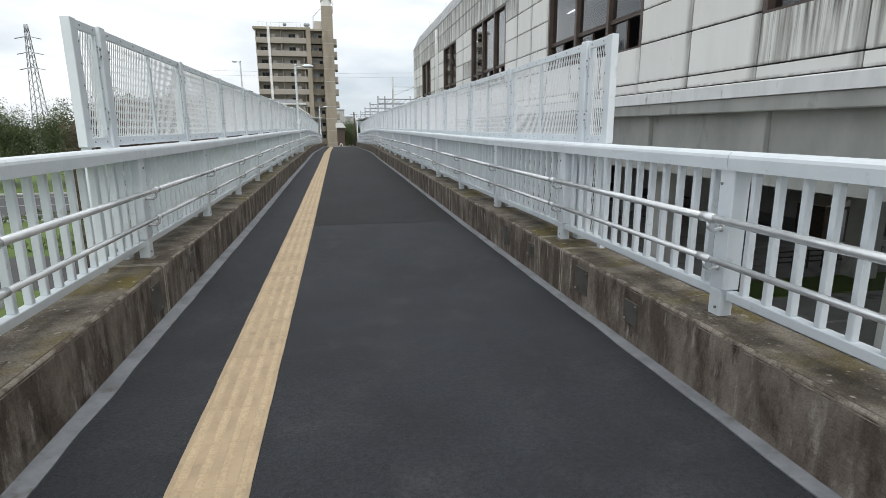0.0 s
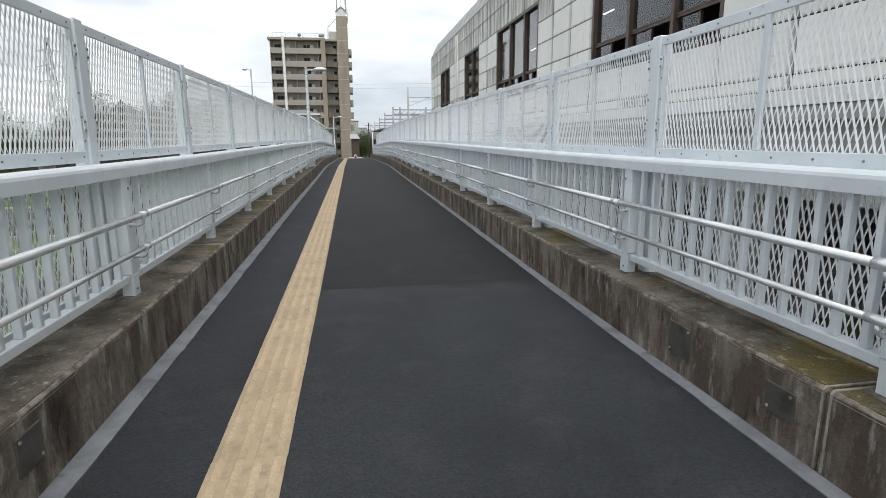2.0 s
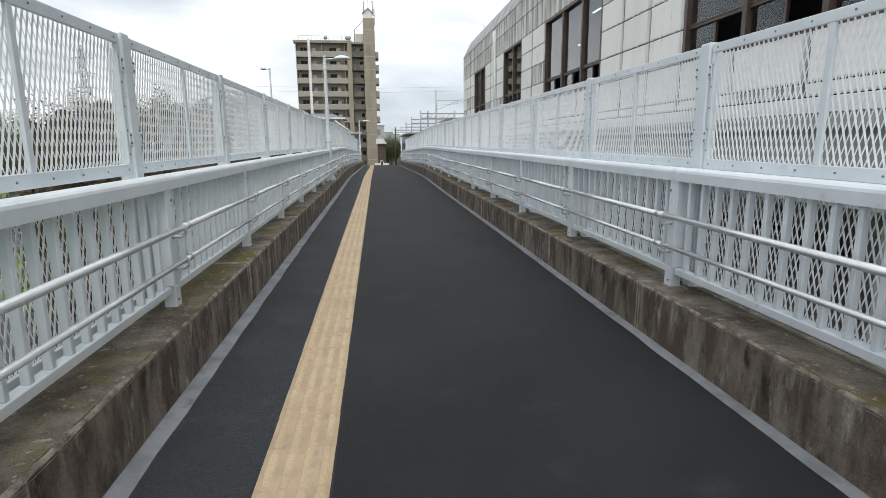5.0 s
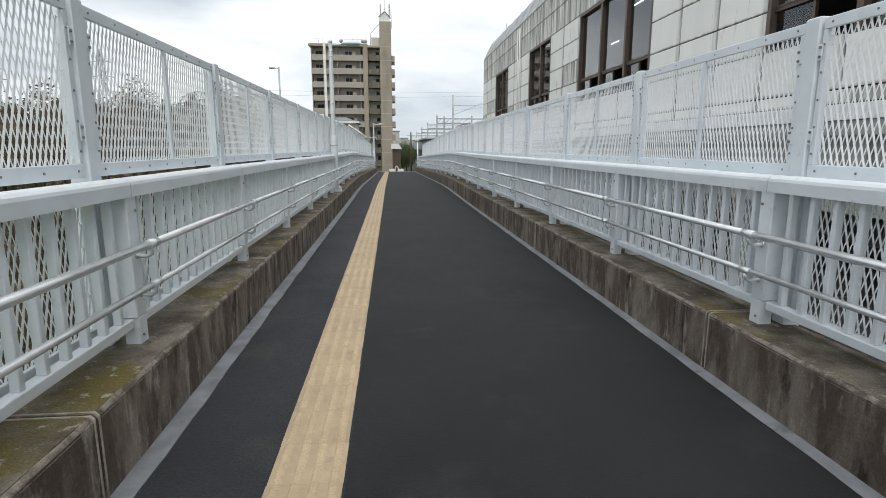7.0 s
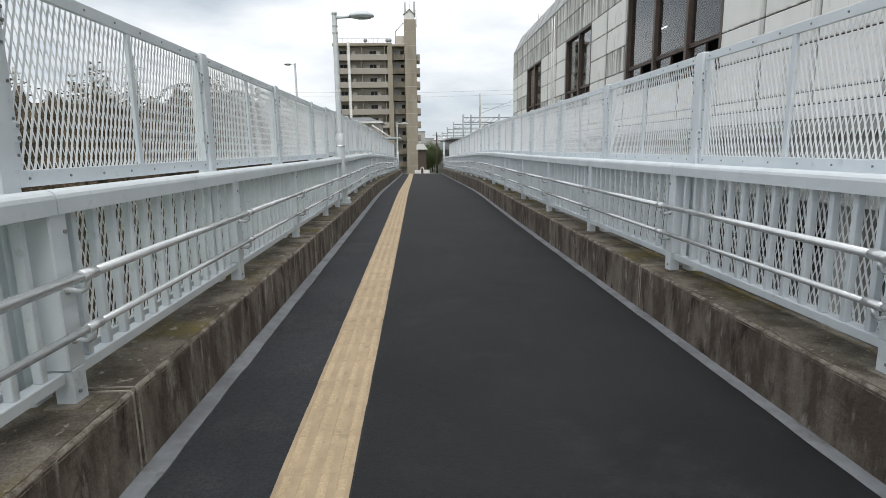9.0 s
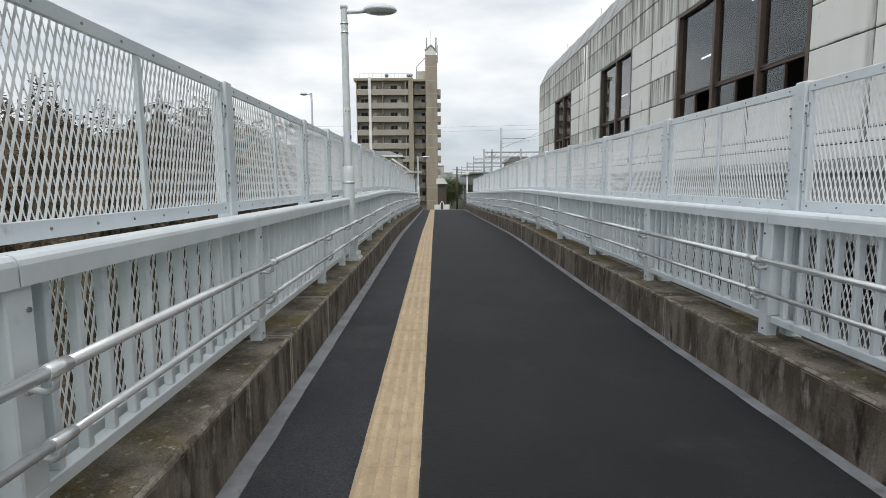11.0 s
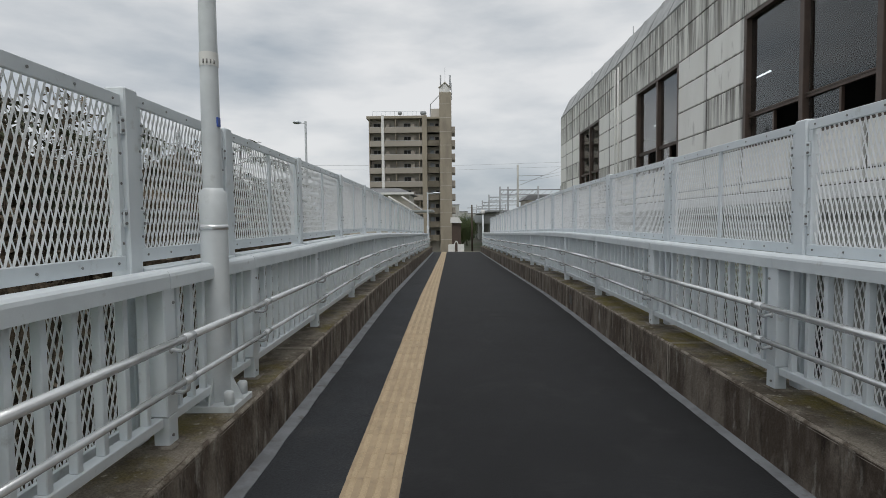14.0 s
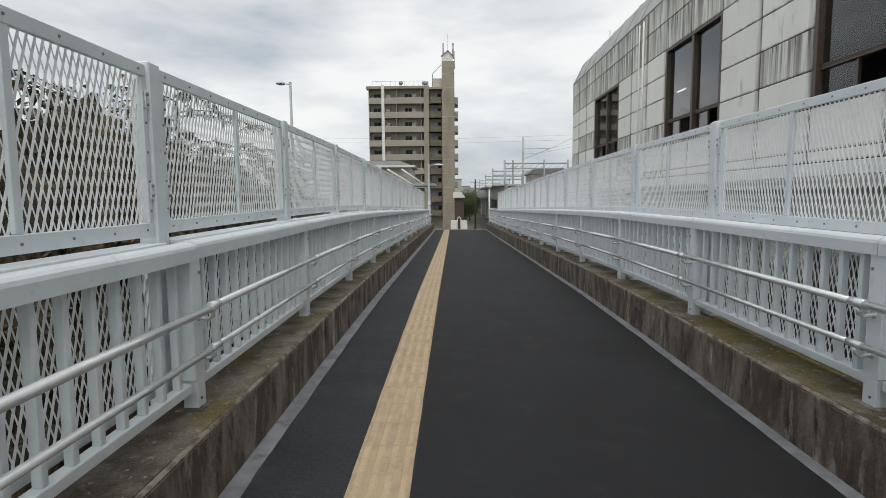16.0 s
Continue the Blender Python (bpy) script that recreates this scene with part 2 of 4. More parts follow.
def soft(bm, width, segments=1):
    bmesh.ops.bevel(bm, geom=list(bm.edges), offset=width, segments=segments, affect="EDGES", clamp_overlap=True)


def tube(bm, pts, r, seg=10, caps=True):
    """A round tube through the points; r may be a number or one radius a point."""
    pts = [Vector(p) for p in pts]
    rs = [r] * len(pts) if isinstance(r, (int, float)) else r
    rings, side = [], None
    for i, p in enumerate(pts):
        d = (pts[min(i + 1, len(pts) - 1)] - pts[max(i - 1, 0)]).normalized()
        if side is None:
            side = d.orthogonal().normalized()
        side = (side - d * side.dot(d)).normalized()
        up = d.cross(side)
        rings.append([bm.verts.new(p + rs[i] * (math.cos(a) * side + math.sin(a) * up)) for a in (2 * math.pi * k / seg for k in range(seg))])
    for a, b in zip(rings, rings[1:]):
        for k in range(seg):
            f = bm.faces.new((a[k], a[(k + 1) % seg], b[(k + 1) % seg], b[k]))
            f.smooth = True
    if caps:
        bm.faces.new(list(reversed(rings[0])))
        bm.faces.new(rings[-1])


def sweep(bm, section, stations, close=True):
    """A section of (x, z) points carried along stations of (y, dz)."""
    rows = [[bm.verts.new((x, y, z + dz)) for x, z in section] for y, dz in stations]
    n = len(section)
    for a, b in zip(rows, rows[1:]):
        for k in range(n if close else n - 1):
            bm.faces.new((a[k], b[k], b[(k + 1) % n], a[(k + 1) % n]))
    if close:
        bm.faces.new(rows[0])
        bm.faces.new(list(reversed(rows[-1])))


def mesh_of(bm, name, *mats):
    bmesh.ops.recalc_face_normals(bm, faces=bm.faces)
    me = bpy.data.meshes.new(name)
    bm.to_mesh(me)
    bm.free()
    for m in mats:
        me.materials.append(m)
    return me


def part(name, bm, mat, parent=None, label=""):
    ob = new(name, mesh_of(bm, name, mat))
    ob.parent = parent
    if label:
        ob["label"] = label
    return ob


def made(fn, *a, bevel=0.0, **k):
    bm = bmesh.new()
    fn(bm, *a, **k)
    if bevel:
        soft(bm, bevel)
    return bm


def structure(name, bm, mat, label=""):
    return tagged(part(name, bm, mat), label, kind="structure")


def thing(name, label, category, group="", at=None):
    ob = tagged(new(name), label, category, group)
    if at is not None:
        ob.matrix_basis = at
    return ob


KNOTS = ((-12, 0.02), (0, 0.0), (8, -0.03), (16, -0.008), (24, -0.015), (29.5, 0.008), (32, -0.01), (36, -0.10), (50, -0.42), (58, -0.58))


def deck(y):
    """Height of the walkway along the bridge."""
    return float(np.interp(y, [k[0] for k in KNOTS], [k[1] for k in KNOTS]))


P, FIRST = 2.163, 2.777      # bay length, place of the bay nearest the start
Y_START, Y_END = -6.0, 57.0
KL, KR = -1.288, 1.91        # inner faces of the kerbs
DROP = 0.129                 # walkway surface below the datum of the rails
def steps(y0, y1, d=1.0):
    n = max(1, int(math.ceil((y1 - y0) / d)))
    return [(y0 + (y1 - y0) * i / n, deck(y0 + (y1 - y0) * i / n)) for i in range(n + 1)]


# ---- walkway ----
def low(y0, y1, d=1.0):
    return [(y, z - DROP) for y, z in steps(y0, y1, d)]


structure("floor", made(sweep, [(KL - 0.38, -0.65), (KR + 0.38, -0.65), (KR + 0.38, -0.03), (KR - 0.072, -0.03), (KR - 0.072, 0.0), (KL + 0.096, 0.0), (KL + 0.096, -0.03), (KL - 0.38, -0.03)], low(Y_START, Y_END)), ASPHALT, "dark grey asphalt walkway of a footbridge")
bm = made(sweep, [(-0.322, -0.01), (KR - 0.076, -0.01), (KR - 0.076, 0.005), (-0.322, 0.005)], low(8.45, Y_END))
for v in bm.verts:
    if v.co.y < 8.5 and v.co.z > deck(8.45) - DROP:
        v.co.z -= 0.0035
        v.co.y += 0.05 * math.sin(v.co.x * 3.0)
structure("pavement", bm, OVERLAY, "newer black asphalt overlay on the walkway")
def gutter(x_in, x_kerb, seed):
    """Sealed strip along the kerb whose edge on the asphalt wanders."""
    bm = made(sweep, [(x_kerb, -0.02), (x_in, -0.02), (x_in, 0.006), (x_kerb, 0.012)], low(Y_START, Y_END, 0.09))
    for v in bm.verts:
        if abs(v.co.x - x_in) < 1e-4:
            v.co.x += 0.011 * noise.noise(Vector((seed, v.co.y * 2.3, 0))) + 0.005 * noise.noise(Vector((seed, v.co.y * 11, 3)))
    return bm


structure("trim", gutter(KL + 0.102, KL - 0.01, 1.0), SEALANT, "grey gutter strip along the kerb")
structure("trim", gutter(KR - 0.08, KR + 0.01, 7.0), SEALANT, "grey gutter strip along the kerb")
structure("girder", made(sweep, [(KL - 0.1, -1.6), (KR + 0.1, -1.6), (KR + 0.1, -0.66), (KL - 0.1, -0.66)], low(Y_START, Y_END, 3)), RENDER_, "concrete girder under the footbridge")

# ---- guard rails ----
HT = 0.262


def guard_rail(P=P):
    g = thing("guard_rail", "pale grey steel guard rail with two round handrails on the kerb", "guard rail", "guard rails of the footbridge")
    # post with a narrower foot
    part("post", made(box, -0.05, 0.05, -0.055, 0.055, HT + 0.15, 1.07, bevel=0.006), PAINT, g)
    part("foot", made(box, -0.05, 0.03, -0.045, 0.045, HT - 0.004, HT + 0.15, bevel=0.004), PAINT, g)
    pad = made(box, -0.075, 0.055, -0.085, 0.08, HT - 0.003, HT + 0.006)
    for v in pad.verts:
        v.co.x += 0.02 * noise.noise(v.co * 31)
        v.co.y += 0.03 * noise.noise(v.co * 27)
    soft(pad, 0.003)
    part("grout", pad, CHIPPED, g, "patch of rough grout under the foot")
    part("bolt", made(tube, [(-0.051, -0.015, HT + 0.05), (-0.058, -0.015, HT + 0.05)], 0.008, 6), BOLT, g)
    sec = [(-0.0575, 1.052), (-0.0575, 1.114), (-0.053, 1.13), (-0.042, 1.142), (-0.02, 1.148), (0.02, 1.148), (0.042, 1.142), (0.053, 1.13), (0.0575, 1.114), (0.0575, 1.052)]
    part("top_rail", made(sweep, sec, [(0.003, 0), (P - 0.003, 0)]), PAINT, g)
    part("bottom_rail", made(box, -0.03, 0.03, 0.057, P - 0.057, HT + 0.10, HT + 0.15, bevel=0.004), PAINT, g)
    bar = mesh_of(made(box, -0.02, 0.02, -0.0165, 0.0165, HT + 0.149, 1.055, bevel=0.004), "baluster", PAINT)
    k = max(2, round(P / 0.1545))
    for i in range(k - 1):
        b = new("baluster", bar)
        b.parent = g
        b.location = (0, P * (i + 1) / k, 0)
    for name, z, r in (("upper_handrail", 0.808, 0.0215), ("lower_handrail", 0.592, 0.017)):
        h = part(name, made(tube, [(-0.135, 0, z), (-0.135, P, z)], r, 12), GALV, g, "galvanised round handrail")
        part("sleeve", made(tube, [(-0.135, -0.05, z), (-0.135, 0.05, z)], r + 0.0045, 12), GALV, h)
        part("bracket", made(tube, [(-0.135, 0.0, z - r), (-0.13, 0.0, z - r - 0.035), (-0.105, 0, z - r - 0.05), (-0.075, 0, z - r - 0.045), (-0.045, 0, z - r - 0.04)], 0.011, 8), GALV, h)
        part("rosette", made(tube, [(-0.055, 0, z - r - 0.04), (-0.049, 0, z - r - 0.04)], 0.022, 10), GALV, h)
    part("bolt", made(tube, [(-0.056, 0.03, 0.98), (-0.046, 0.03, 0.98)], 0.009, 6), BOLT, g)
    return g


def slope(y0, y1):
    return math.degrees(math.atan2(deck(y1) - deck(y0), y1 - y0))


MIRROR = Matrix.Diagonal((-1, 1, 1, 1))
RAIL_R, RAIL_L = 2.11, -1.503
first = guard_rail()
BAYS = range(-3, 25)
for n in BAYS:
    y0 = FIRST + n * P
    for x, flip in ((RAIL_R, False), (RAIL_L, True)):
        if flip and n in (9, 10):
            continue
        m = pose(x, y0, deck(y0), slope(y0, y0 + P))
        m = m @ MIRROR if flip else m
        if n == BAYS[0] and not flip:
            first.matrix_basis = m
        else:
            copy_thing(first, m)


# uneven bays where the lamp post stands
ODD = ((FIRST + 9 * P, 1.296), (FIRST + 9 * P + 1.296, 1.185), (FIRST + 9 * P + 2.481, 2 * P - 2.481))
for y0, long in ODD:
    guard_rail(long).matrix_basis = pose(RAIL_L, y0, deck(y0)) @ MIRROR


# ---- expanded metal fence ----
def diamond(bm, y0, y1, z0, z1, cw=0.0405, ch=0.122, w=0.0047, t=0.0011):
    """Two families of slanting strands, twisted out of the plane as in expanded metal, cut at the edges of the panel."""
    k = cw / ch
    for s in (1, -1):
        c0 = y0 - (k * (z1 - z0) if s > 0 else 0)
        c = c0
        while c < y1 + (0 if s > 0 else k * (z1 - z0)):
            za, zb = z0, z1
            for lim, sign in ((y0, 1), (y1, -1)):
                # strand: y = c + s * k * (z - z0)
                zl = z0 + (lim - c) / (s * k)
                if s * sign > 0:
                    za = max(za, zl)
                else:
                    zb = min(zb, zl)
            if zb - za > 0.01:
                a = Vector((-0.0016 * s, c + s * k * (za - z0), za))
                b = Vector((-0.0016 * s, c + s * k * (zb - z0), zb))
                d = (b - a).normalized()
                face = Vector((-1, -0.35, 0.35)) if s > 0 else Vector((-1, 0.45, -0.2))
                side = d.cross(face).normalized() * w
                th = d.cross(side).normalized() * t
                q = [bm.verts.new(p + e) for p in (a, b) for e in (side + th, th - side, -side - th, side - th)]
                for i in range(4):
                    j = (i + 1) % 4
                    bm.faces.new((q[i], q[j], q[4 + j], q[4 + i]))
            c += cw


Z0, Z1 = 1.156, 2.005       # upper panel
BOLT_MESH = mesh_of(made(tube, [(0, 0, 0), (-0.007, 0, 0)], 0.008, 6), "bolt", BOLT)

def fence_panel(y0=0.055, y1=P - 0.055, post=True, end=False):
    g = thing("mesh_fence", "pale grey expanded metal fence bay behind the guard rail", "fence", "mesh fence bays of the footbridge")
    if post:
        part("post", made(box, -0.05, 0.05, -0.055, 0.055, HT - 0.034, Z1 + 0.013, bevel=0.007), PAINT, g)
    f0, f1 = y0 + 0.012, y1 - 0.012
    part("top_bar", made(box, -0.035, -0.012, f0, f1, Z1 - 0.06, Z1, bevel=0.003), PAINT, g)
    part("bottom_bar", made(box, -0.035, -0.012, f0, f1, Z0, Z0 + 0.07, bevel=0.003), PAINT, g)
    for a in (f0, f1 - 0.035):
        part("side_bar", made(box, -0.034, -0.012, a, a + 0.035, Z0 + 0.071, Z1 - 0.061, bevel=0.002), PAINT, g)
    mid = [(f0 + f1) / 2] if y1 - y0 > 1.3 else []
    for a in mid:
        part("stile", made(box, -0.034, -0.014, a - 0.02, a + 0.02, Z0 + 0.071, Z1 - 0.061, bevel=0.002), PAINT, g)
    bm = bmesh.new()
    diamond(bm, f0 + 0.03, f1 - 0.03, Z0 + 0.05, Z1 - 0.045)
    tagged(part("mesh", bm, MESH, g), kind="stuff")
    bm = bmesh.new()
    diamond(bm, f0 + 0.03, f1 - 0.03, HT + 0.1, 1.094)
    tagged(part("lower_mesh", bm, MESH, g), kind="stuff")
    for a in (f0, f1 - 0.04):
        part("lower_side_bar", made(box, -0.03, -0.008, a, a + 0.04, HT + 0.075, 1.093, bevel=0.002), PAINT, g)
    part("lower_top_bar", made(box, -0.095, 0.03, f0, f1, 1.094, 1.124, bevel=0.004), PAINT, g)
    part("lower_bottom_bar", made(box, -0.03, -0.008, f0 + 0.041, f1 - 0.041, HT + 0.075, HT + 0.125, bevel=0.002), PAINT, g)
    bm = bmesh.new()
    if post:
        for z in (Z0 + 0.18, Z1 - 0.22):
            tab = bmesh.new()
            box(tab, -0.044, -0.036, -0.085, 0.10, z, z + 0.085)
            soft(tab, 0.003)
            t = part("bracket", tab, PAINT, g)
            for yy in (-0.072, 0.087):
                for zz in (z + 0.018, z + 0.067):
                    b = new("bolt", BOLT_MESH)
                    b.parent, b.location = t, (-0.044, yy, zz)
    n = int((f1 - f0) / 0.26) + 1
    for i in range(n):
        yy = f0 + 0.06 + (f1 - f0 - 0.12) * i / max(1, n - 1)
        for zz in (Z0 + 0.035, Z1 - 0.03):
            tube(bm, [(-0.035, yy, zz), (-0.039, yy, zz)], 0.0065, 6)
    for yy in (f0 + 0.017, f1 - 0.017):
        for i in range(5):
            tube(bm, [(-0.034, yy, Z0 + 0.13 + 0.145 * i), (-0.038, yy, Z0 + 0.13 + 0.145 * i)], 0.0065, 6)
    tagged(part("rivets", bm, BOLT, g), kind="stuff")
    return g


FENCE_R, FENCE_L = 2.265, -1.658


def sit(flip, y):
    """How far a fence bay stands off the datum: the far side sits a little low, the bays past the lamp a little high."""
    return (0.03 if y > 23.0 else 0.0) if flip else -0.016


panel = fence_panel()
short = fence_panel(-0.41, -0.055, False)
short["label"] = "narrow end bay of the pale grey expanded metal fence"
for x, flip in ((FENCE_R, False), (FENCE_L, True)):
    for n in range(1, 23):
        if flip and n in (9, 10):
            continue
        y0 = FIRST + n * P
        m = pose(x, y0, deck(y0) + sit(flip, y0), slope(y0, y0 + P))
        m = m @ MIRROR if flip else m
        if n == 1 and not flip:
            panel.matrix_basis = m
        else:
            copy_thing(panel, m)
    y0 = FIRST + P
    m = pose(x, y0, deck(y0) + sit(flip, y0))
    m = m @ MIRROR if flip else m
    if flip:
        copy_thing(short, m)
    else:
        short.matrix_basis = m
    # closing post at the start of the narrow panel and at the far end
    for yy in (FIRST + P - 0.44, FIRST + 23 * P):
        t = thing("fence_post", "pale grey flat steel end post of the mesh fence", "post", "fence posts")
        m = pose(x, yy, deck(yy) + sit(flip, yy))
        t.matrix_basis = m @ MIRROR if flip else m
        part("shaft", made(box, -0.04, 0.02, -0.042, 0.042, Z0, Z1 + 0.003, bevel=0.004), PAINT, t)
        part("lower_shaft", made(box, -0.034, 0.014, -0.03, 0.03, HT - 0.034, Z0 + 0.002, bevel=0.005), PAINT, t)
for y0, long in ODD:
    fence_panel(0.055, long - 0.055).matrix_basis = pose(FENCE_L, y0, deck(y0) + sit(True, y0)) @ MIRROR


G = -4.9


# ---- street lamp on the walkway ----
def street_lamp(x, y, z, height, reach, side, thick=0.08, fat=1.0):
    g = thing("street_lamp", "grey painted steel lamp post with an oval lantern", "street lamp", "", pose(x, y, z))
    part("lower_pole", made(tube, [(0, 0, 0.02), (0, 0, 1.1), (0, 0, 1.28), (0, 0, 1.31)], [thick, thick, thick, thick * 0.7], 20, False), POLE, g)
    part("collar", made(tube, [(0, 0, 1.06), (0, 0, 1.09)], thick * 1.04, 20), GALV, g)
    part("pole", made(tube, [(0, 0, 1.30), (0, 0, height - 0.12), (0, 0, height)], [thick * 0.7, thick * 0.56, thick * 0.56], 16, False), POLE, g)
    part("cap", made(tube, [(0, 0, height), (0, 0, height + 0.04), (0, 0, height + 0.05)], [thick * 0.62, thick * 0.62, thick * 0.3], 16), POLE, g)
    part("arm", made(tube, [(0, 0, height - 0.05), (side * reach * 0.45, 0, height - 0.03)], 0.024, 10), POLE, g)
    bm = bmesh.new()
    bmesh.ops.create_uvsphere(bm, u_segments=24, v_segments=12, radius=1)
    for v in bm.verts:
        v.co = Vector((v.co.x * reach * 0.34, v.co.y * 0.12 * fat, v.co.z * fat * (0.065 if v.co.z > 0 else 0.03)))
        v.co += Vector((side * reach * 0.72, 0, height - 0.025))
    for f in bm.faces:
        f.smooth = True
    lan = part("lantern", bm, PAINT, g)
    bm = bmesh.new()
    bmesh.ops.create_uvsphere(bm, u_segments=20, v_segments=10, radius=1)
    for v in bm.verts:
        v.co = Vector((v.co.x * reach * 0.25, v.co.y * 0.09, v.co.z * 0.03)) + Vector((side * reach * 0.74, 0, height - 0.05))
    part("bowl", bm, LENS, lan, "clear grey lamp bowl")
    return g


lamp = street_lamp(-1.47, 24.12, deck(24.1) + HT + 0.02, 3.42, 0.68, 1, 0.08, 1.4)
part("base_plate", made(box, -0.15, 0.15, -0.15, 0.15, -0.022, 0.02, bevel=0.004), POLE, lamp)
for sx in (-1, 1):
    for sy in (-1, 1):
        b = part("bolt_cap", made(tube, [(sx * 0.105, sy * 0.105, 0.02), (sx * 0.105, sy * 0.105, 0.09), (sx * 0.105, sy * 0.105, 0.10)], [0.03, 0.03, 0.022], 12), POLE, lamp)
for a in range(4):
    bm = bmesh.new()
    v = [bm.verts.new(p) for p in ((0.07, -0.005, 0.02), (0.15, -0.005, 0.02), (0.08, -0.005, 0.17), (0.07, -0.005, 0.17), (0.07, 0.005, 0.02), (0.15, 0.005, 0.02), (0.08, 0.005, 0.17), (0.07, 0.005, 0.17))]
    for f in ((0, 1, 2, 3), (7, 6, 5, 4), (0, 4, 5, 1), (1, 5, 6, 2), (2, 6, 7, 3), (3, 7, 4, 0)):
        bm.faces.new([v[i] for i in f])
    bmesh.ops.rotate(bm, verts=bm.verts, matrix=Matrix.Rotation(a * math.pi / 2, 3, "Z"))
    part("gusset", bm, POLE, lamp)
for z in (3.1, 3.22):
    part("strap", made(tube, [(0, 0, z), (0, 0, z + 0.015)], 0.055, 16), GALV, lamp)
tag = part("number_plate", made(tube, [(0, 0, 2.03), (0, 0, 2.11)], 0.0545, 16, False), WHITE, lamp, "white band with a row of dark marks")
for k in range(4):
    a = radians(-100 + 22 * k)
    part("mark", made(tube, [(0.0535 * math.cos(a), 0.0535 * math.sin(a), 2.04), (0.0535 * math.cos(a), 0.0535 * math.sin(a), 2.065)], 0.005, 5), BOLT, tag)
part("sticker", made(box, 0.042, 0.0565, -0.026, 0.008, 1.675, 1.73), BLUE, lamp, "small blue sticker")
street_lamp(-1.42, 53.6, deck(53.6) + HT, 3.3, 0.75, 1)
street_lamp(-7.3, 48.4, G, 11.3, 0.6, -1, 0.10, 2.0)
t = thing("end_post", "slim pale steel post with a round head at the bridge end", "post", "", pose(2.1, 57.2, deck(57)))
part("shaft", made(tube, [(0, 0, -0.6), (0, 0, 2.35)], 0.05, 10), PAINT, t)
part("head", made(tube, [(0, 0, 2.35), (0, 0, 2.45), (0, 0, 2.6), (0, 0, 2.66)], [0.08, 0.16, 0.15, 0.05], 12), WHITE, t)

# ---- ground, lawn and roads ----
bm = bmesh.new()
bmesh.ops.create_grid(bm, x_segments=2, y_segments=2, size=3000)
bmesh.ops.translate(bm, verts=bm.verts, vec=(0, 0, G))
structure("ground", bm, GROUND, "flat ground of the town reaching the horizon")
structure("lawn", made(box, -60, -4.0, -20, 41, G, G + 0.06), GRASS, "bright green mown lawn beside the bridge")
structure("lawn", made(box, -90, -4.0, 60, 90, G, G + 0.06), GRASS, "bright green lawn across the road")
structure("road", made(box, -120, 60, 42.5, 57, G, G + 0.03), ROAD, "grey asphalt road passing under the bridge")
for yy in (44.0, 49.7, 55.6):
    structure("road_line", made(box, -120, 60, yy, yy + 0.18, G + 0.03, G + 0.036), LINE, "white road line")
structure("kerb", made(box, -120, -4, 41, 41.4, G, G + 0.15, bevel=0.02), RENDER_, "concrete road kerb")
structure("kerb", made(box, -120, -4, 58.2, 58.6, G, G + 0.15, bevel=0.02), RENDER_, "concrete road kerb")
structure("pavement", made(box, -60, -3.5, 23.0, 29.2, G, G + 0.08), ROAD, "grey asphalt path below the bridge")
structure("road", made(box, 3.5, 70, -30, 42, G, G + 0.03), PARKING, "pale concrete yard under the building")
for yy in (14.0, 18.0, 24.0, 31.0):
    structure("road_line", made(box, 14, 60, yy, yy + 0.15, G + 0.03, G + 0.036), LINE, "white road line")


# ---- below the hall: strip of grass, low railing and a shed ----
structure("lawn", made(box, 14.5, 27.0, 16.6, 18.6, G + 0.02, G + 0.07), GRASS, "narrow strip of grass in the yard")
r = thing("low_railing", "low black steel railing beside the strip of grass", "railing", "", pose(0, 19.9, G + 0.03))
for k in range(8):
    part("post", made(box, 18.4 + 0.75 * k, 18.46 + 0.75 * k, -0.03, 0.03, 0, 0.85, bevel=0.006), JOINT, r)
for z in (0.3, 0.52, 0.76):
    part("rail", made(box, 18.3, 23.8, -0.02, 0.02, z, z + 0.06, bevel=0.006), JOINT, r)
h = thing("storage_shed", "small brown shed with a pale sloping roof in the yard", "shed", "", pose(24.9, 24.2, G + 0.03))
part("wall", made(box, 0, 2.6, 0, 1.8, 0, 1.95, bevel=0.02), BARK, h)
part("roof", made(sweep, [(-0.15, 1.95), (-0.15, 2.0), (1.3, 2.3), (2.75, 2.0), (2.75, 1.95)], [(-0.2, 0), (2.0, 0)]), SHADE, h)
part("door", made(box, 0.5, 1.35, -0.03, 0.0, 0.02, 1.75, bevel=0.01), STEEL, h)


